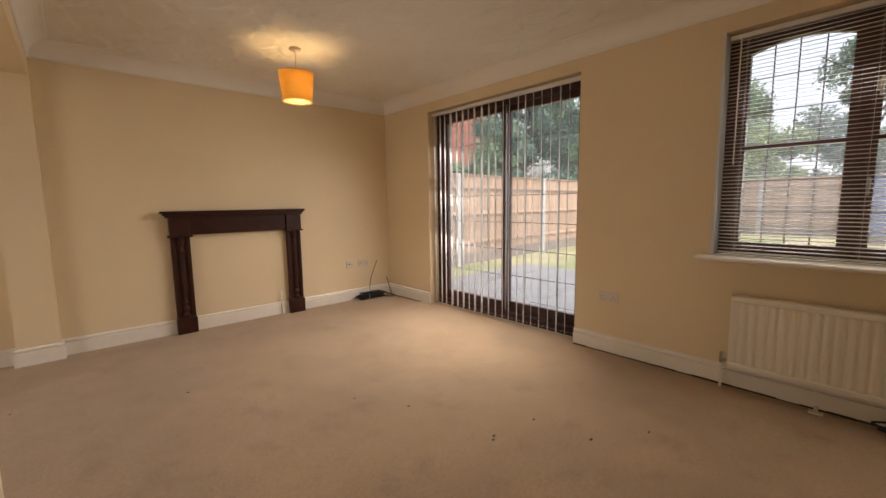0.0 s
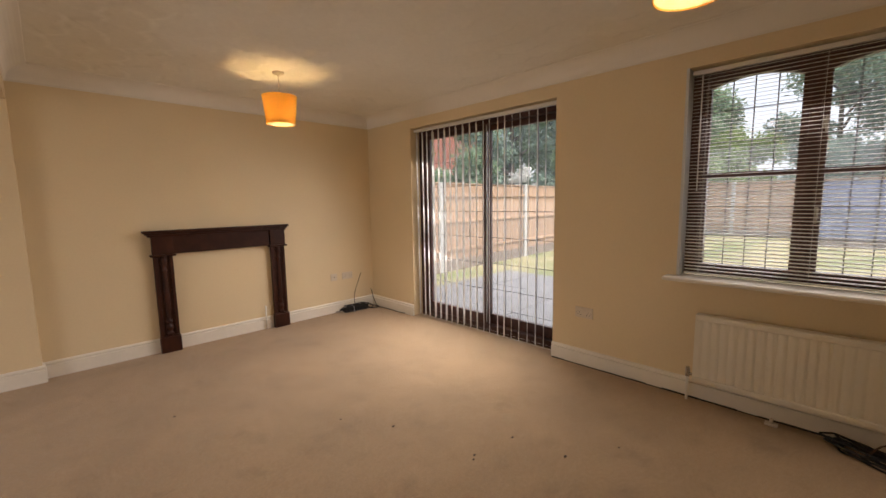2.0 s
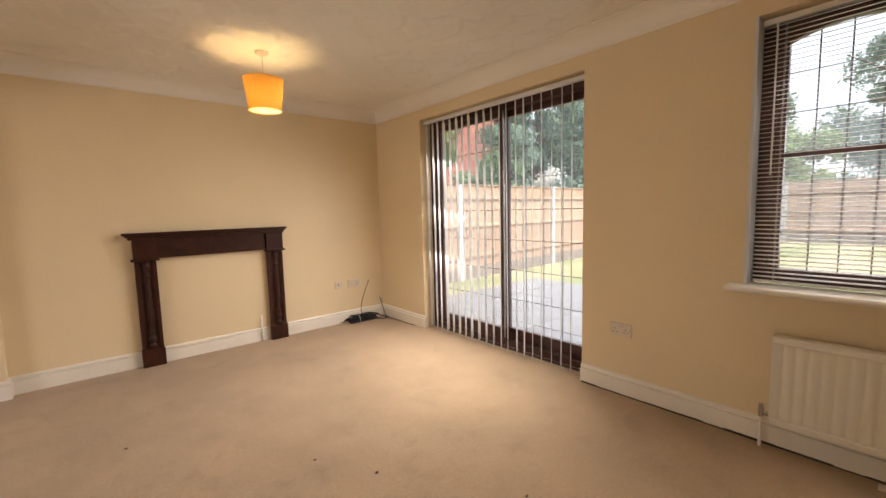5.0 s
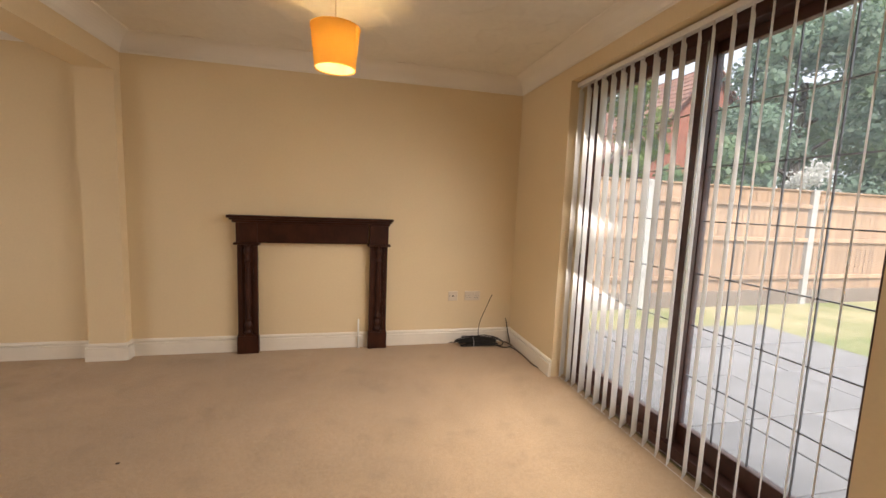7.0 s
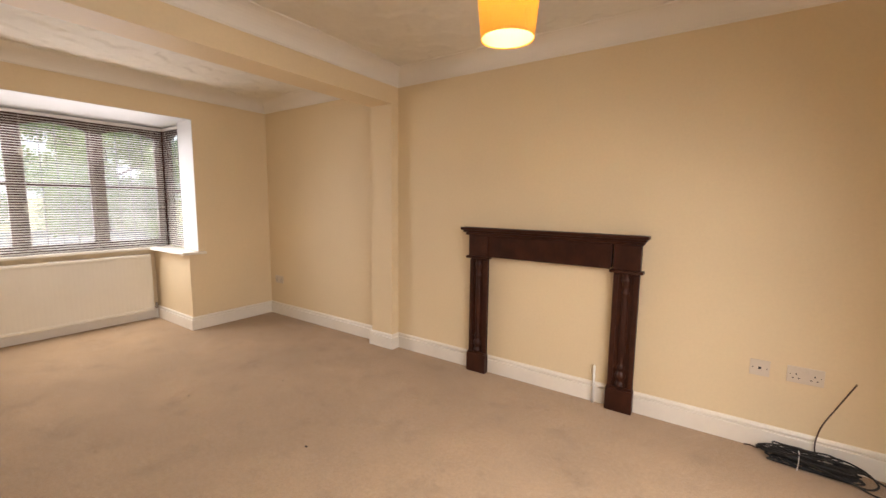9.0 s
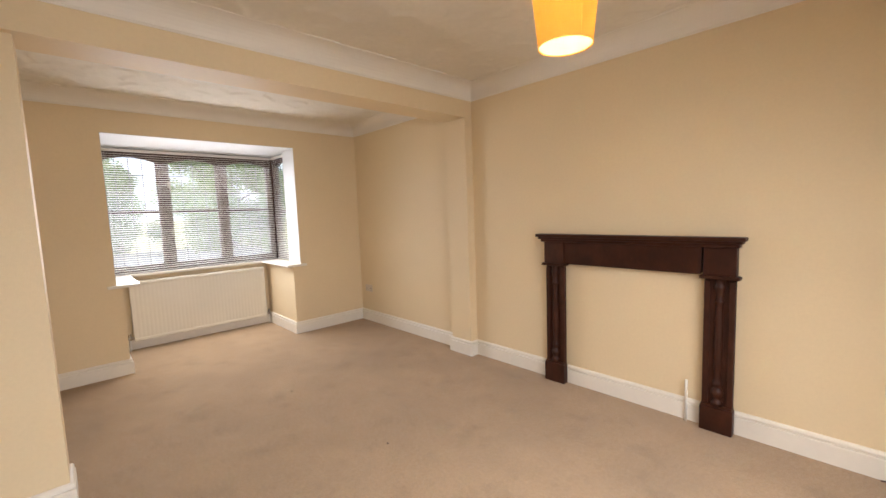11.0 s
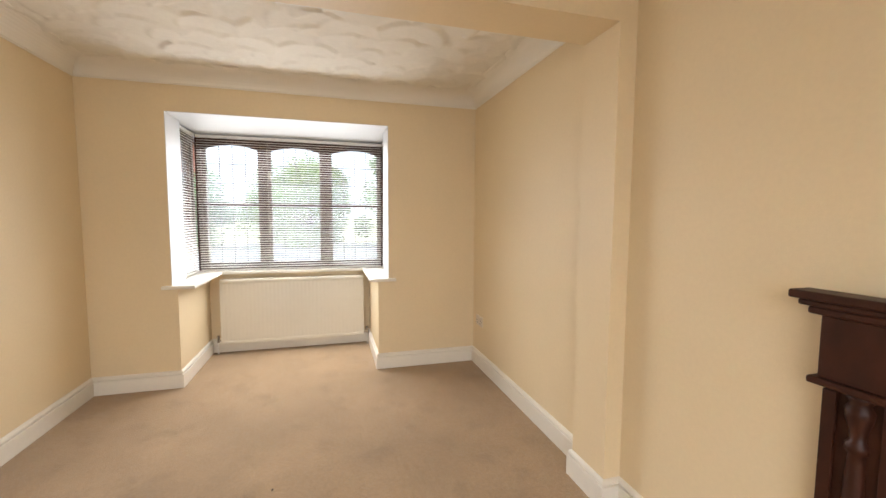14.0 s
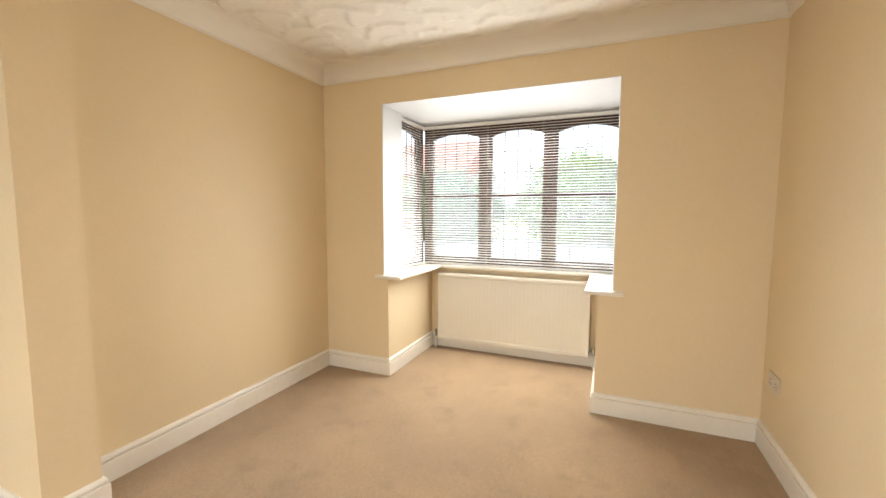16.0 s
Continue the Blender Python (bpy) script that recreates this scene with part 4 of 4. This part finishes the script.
# ---- outdoors ----
GZ = -0.03
bm = bmesh.new()
bmesh.ops.create_grid(bm, x_segments=2, y_segments=2, size=1200, matrix=Matrix.Translation((0, 0, GZ - 0.12)))
structure("ground", bm, GRASS, "dry patchy yellow-green lawn and ground", "lawn")
bm = bmesh.new()
box(bm, XE + TH, 30, -14, 6.35, GZ - 0.115, GZ)
structure("lawn", bm, GRASS, "dry patchy yellow-green garden lawn", "lawn")


def board_fence(name, start, step, bays, height, mat, label, posts=True, board=0.105):
    """Close-board fence: concrete posts, gravel boards, arris rails, feathered boards. start: first post; step: from post to post."""
    f = thing(name, label, "fence", (*start, GZ), math.degrees(math.atan2(step[1], step[0])))
    L = math.hypot(*step)
    bm = bmesh.new()
    box(bm, -0.055, 0.055, -0.055, 0.055, -0.3, height + 0.03, 0.01)
    post = mesh_of("post", bm, CONCRETE)
    bm = bmesh.new()
    box(bm, 0.055, L - 0.055, -0.02, 0.02, -0.1, 0.22, 0.004)
    gravel = mesh_of("gravel_board", bm, GRAVEL)
    bm = bmesh.new()
    box(bm, 0.055, L - 0.055, -0.045, 0.0, -0.03, 0.03, 0.006)
    arris = mesh_of("rail", bm, mat)
    bm = bmesh.new()
    box(bm, 0.03, L - 0.03, -0.025, 0.03, height, height + 0.022, 0.004)
    cap = mesh_of("capping", bm, mat)
    bm = bmesh.new()
    vs = [bm.verts.new(p) for p in ((0, 0.002, 0.22), (board + 0.012, 0.002, 0.22), (board + 0.012, 0.020, 0.22), (0, 0.008, 0.22), (0, 0.002, height), (board + 0.012, 0.002, height), (board + 0.012, 0.020, height), (0, 0.008, height))]
    for q in ((0, 1, 2, 3), (4, 5, 6, 7), (0, 1, 5, 4), (1, 2, 6, 5), (2, 3, 7, 6), (3, 0, 4, 7)):
        bm.faces.new([vs[i] for i in q])
    plank = mesh_of("board", bm, mat)
    def add(nm, me, m):
        o = new(nm, me)
        o.parent = f
        o.matrix_local = m
    rnd = random.Random(2)
    for k in range(bays + 1):
        if posts:
            add("post", post, pose(k * L, 0, 0))
        if k < bays:
            add("gravel_board", gravel, pose(k * L, 0, 0))
            add("capping", cap, pose(k * L, 0, 0))
            for z in (0.42, 0.98, height - 0.22):
                add("rail", arris, pose(k * L, 0, z))
            n = int((L - 0.11) / board)
            for i in range(n):
                add("board", plank, pose(k * L + 0.055 + i * (L - 0.12) / n, 0, rnd.uniform(-0.006, 0.006), 0, 0, 0))
    return f


board_fence("side_fence", (2.9, 6.12), (2.95, 0.10), 5, 1.70, FENCE, "weathered timber close-board fence with concrete posts beside the lawn")
board_fence("back_fence", (17.6, 6.6), (0.0, -2.95), 4, 1.85, FENCE, "orange-brown timber close-board fence across the garden end")
board_fence("blue_fence", (15.2, 1.35), (0.0, -2.95), 4, 1.70, BLUEFENCE, "blue-grey painted timber boarding at the garden end", posts=False)

# patio of slabs
pat = tagged(new("patio"), "grey concrete paving slabs laid outside the patio door", "paving", kind="structure")
slab_a = bmesh.new()
box(slab_a, 0.004, 0.596, 0.004, 0.596, GZ - 0.04, GZ + 0.022, 0.004)
slab_me = mesh_of("slab", slab_a, SLAB)
rnd = random.Random(4)
for i in range(5):
    for j in range(8):
        o = new("slab", slab_me)
        o.parent = pat
        o.matrix_local = pose(XE + TH + 0.02 + i * 0.6, 0.55 + j * 0.6, rnd.uniform(-0.003, 0.003), rnd.uniform(-0.2, 0.2), rnd.uniform(-0.2, 0.2), 0)


def tree(name, at, height, spread, crown_from, leaves, leaf, mat, label, seed, trunk=0.16, cone=0.0):
    """Tapered trunk with limbs and a crown of many small leaves in uneven clumps."""
    rnd = random.Random(seed)
    t = thing(name, label, "tree", at)
    bm = bmesh.new()
    cyl(bm, (0, 0, -0.1), (0.03, 0.02, 1), trunk, trunk * 0.35, height * 0.8, 9)
    for k in range(9):
        a, z = rnd.uniform(0, 6.28), height * rnd.uniform(max(crown_from * 0.8, 0.15), 0.75)
        cyl(bm, (0, 0, z), (math.cos(a), math.sin(a), rnd.uniform(0.4, 1.0)), trunk * 0.35, 0.02, spread * rnd.uniform(0.5, 0.9), 6)
    part("trunk", bm, BARK, t)
    clumps = []
    for k in range(46):
        z = height * (crown_from + (1 - crown_from) * rnd.random())
        f = (z / height - crown_from) / (1 - crown_from)
        r = spread * ((1 - f) if cone else math.sqrt(max(0.02, 1 - (2 * f - 0.9) ** 2)))
        a, q = rnd.uniform(0, 6.28), math.sqrt(rnd.random())
        clumps.append((r * q * math.cos(a), r * q * math.sin(a), z, spread * rnd.uniform(0.16, 0.36)))
    rng = np.random.RandomState(seed)
    per = leaves // len(clumps)
    cs = np.repeat(np.array(clumps), per, axis=0)
    d = rng.normal(size=(len(cs), 3))
    d /= np.linalg.norm(d, axis=1)[:, None]
    pos = cs[:, :3] + d * (cs[:, 3] * rng.uniform(0.35, 1.0, len(cs)))[:, None]
    u = rng.normal(size=(len(cs), 3))
    u /= np.linalg.norm(u, axis=1)[:, None]
    v = np.cross(u, d)
    v /= np.linalg.norm(v, axis=1)[:, None] + 1e-6
    s = (leaf * rng.uniform(0.6, 1.3, len(cs)))[:, None]
    quad = np.stack([pos - u * s, pos + v * s * 0.5, pos + u * s, pos - v * s * 0.5], 1).reshape(-1, 3)
    me = bpy.data.meshes.new("crown")
    me.from_pydata(quad.tolist(), [], np.arange(len(quad)).reshape(-1, 4).tolist())
    me.materials.append(mat)
    o = new("crown", me)
    o.parent = t
    o["kind"] = "stuff"
    return t


tree("garden_tree", (15.5, 8.8, GZ), 7.5, 3.0, 0.14, 34000, 0.095, LEAF, "leafy green tree behind the garden fence", 1)
tree("garden_tree", (12.0, 9.0, GZ), 5.6, 1.9, 0.16, 26000, 0.08, LEAF_DARK, "dense dark green tree behind the garden fence", 2)
tree("garden_tree", (9.6, 13.2, GZ), 6.0, 1.9, 0.2, 20000, 0.085, LEAF_LIGHT, "bright light-green tree behind the garden fence", 3)
tree("garden_tree", (22.5, 6.0, GZ), 6.0, 2.6, 0.12, 32000, 0.095, LEAF, "leafy green tree beyond the garden end", 4)
tree("garden_tree", (24.0, 1.2, GZ), 7.6, 3.0, 0.12, 34000, 0.095, LEAF_DARK, "tall dark green tree beyond the garden end", 5)
tree("garden_tree", (20.5, -2.5, GZ), 6.5, 2.8, 0.10, 34000, 0.095, LEAF, "leafy green tree beyond the garden end", 6)
tree("garden_tree", (20.0, 4.0, GZ), 3.6, 1.9, 0.08, 20000, 0.085, LEAF_LIGHT, "low green shrub tree beyond the garden end", 7)
tree("garden_shrub", (9.4, 8.6, GZ), 2.6, 1.3, 0.06, 7000, 0.08, LEAF, "leafy green shrub showing over the fence", 14, 0.05)
tree("flowering_shrub", (9.6, 6.9, GZ), 2.2, 0.45, 0.45, 1400, 0.045, PETAL, "white flowering shrub above the fence top", 8, 0.03)
tree("front_shrub", (-4.6, 6.1, GZ), 2.6, 1.1, 0.05, 5000, 0.06, LEAF_LIGHT, "light green shrub outside the bay", 9, 0.05)
for k, (x, y, h, s, m) in enumerate(((-19.0, -9.0, 4.2, 3.0, LEAF_LIGHT), (-17.5, -3.0, 3.2, 2.6, LEAF), (-18.5, 3.0, 3.6, 3.0, LEAF_LIGHT), (-17.0, 8.0, 4.8, 2.8, LEAF_LIGHT), (-15.0, 13.0, 6.5, 3.0, LEAF))):
    tree("front_tree", (x, y, GZ), h, s, 0.05, 34000, 0.08, m, "leafy green tree across the drive", 20 + k)


def house(name, at, rz, w, d, eaves, ridge, label):
    h = thing(name, label, "house", at, rz)
    bm = bmesh.new()
    box(bm, 0, w, 0, d, -0.2, eaves)
    a = [bm.verts.new(p) for p in ((0, 0, eaves), (0, d, eaves), (0, d / 2, ridge))]
    b = [bm.verts.new(p) for p in ((w, 0, eaves), (w, d, eaves), (w, d / 2, ridge))]
    bm.faces.new(a), bm.faces.new(b)
    part("wall", bm, BRICK, h)
    slope = math.hypot(d / 2 + 0.3, (ridge - eaves) * (d / 2 + 0.3) / (d / 2))
    courses = int(slope / 0.28)
    for s in (0, 1):
        bm = bmesh.new()
        for k in range(courses):
            f0, f1 = k / courses, (k + 1.15) / courses
            pts = []
            for f, lift in ((f0, 0.07), (f1, 0.03)):
                y = -0.3 + f * (d / 2 + 0.3)
                z = eaves + (ridge - eaves) * (y / (d / 2)) + lift
                pts.append((y if s == 0 else d - y, z))
            q = [bm.verts.new(p) for p in ((-0.2, *pts[0]), (w + 0.2, *pts[0]), (w + 0.2, *pts[1]), (-0.2, *pts[1]))]
            e = [bm.verts.new((v.co.x, v.co.y, v.co.z - 0.05)) for v in q]
            bm.faces.new(q), bm.faces.new(e[::-1])
            for i in range(4):
                bm.faces.new((q[i], q[(i + 1) % 4], e[(i + 1) % 4], e[i]))
        part("roof", bm, TILE, h, "red tiled roof slope")
    for s in (0, 1):
        bm = bmesh.new()
        y0, y1, zl = (-0.3, d / 2, eaves - 0.3 * (ridge - eaves) / (d / 2)) if s == 0 else (d + 0.3, d / 2, eaves - 0.3 * (ridge - eaves) / (d / 2))
        q = [[bm.verts.new((x, y, z)) for y, z in ((y0, zl - 0.18), (y1, ridge - 0.18), (y1, ridge + 0.05), (y0, zl + 0.05))] for x in (-0.16, -0.12)]
        bm.faces.new(q[0]), bm.faces.new(q[1][::-1])
        for i in range(4):
            bm.faces.new((q[0][i], q[0][(i + 1) % 4], q[1][(i + 1) % 4], q[1][i]))
        part("barge_board", bm, BROWN, h, "dark timber board along the gable edge")
    for x in (w * 0.25, w * 0.7):
        bm = bmesh.new()
        box(bm, x - 0.5, x + 0.5, -0.03, 0.06, 1.0, 2.1, 0.01)
        win = part("window", bm, RAIL, h, "white window")
        bm = bmesh.new()
        box(bm, x - 0.43, x + 0.43, -0.04, -0.031, 1.07, 2.03)
        part("pane", bm, GLASS, win)
    return h


house("neighbour_house", (16.75, 13.5, GZ), 90, 8.0, 5.4, 3.35, 6.35, "red brick neighbouring house with tiled roof behind the fence")
house("opposite_house", (-36.0, -6.0, GZ), -90, 9.0, 8.0, 4.6, 7.4, "brick house across the road with tiled roof")
bm = bmesh.new()
box(bm, -20.0, -2.75, -30, 30, GZ - 0.117, GZ - 0.01)
structure("road", bm, DRIVE, "grey drive in front of the bay", "road")
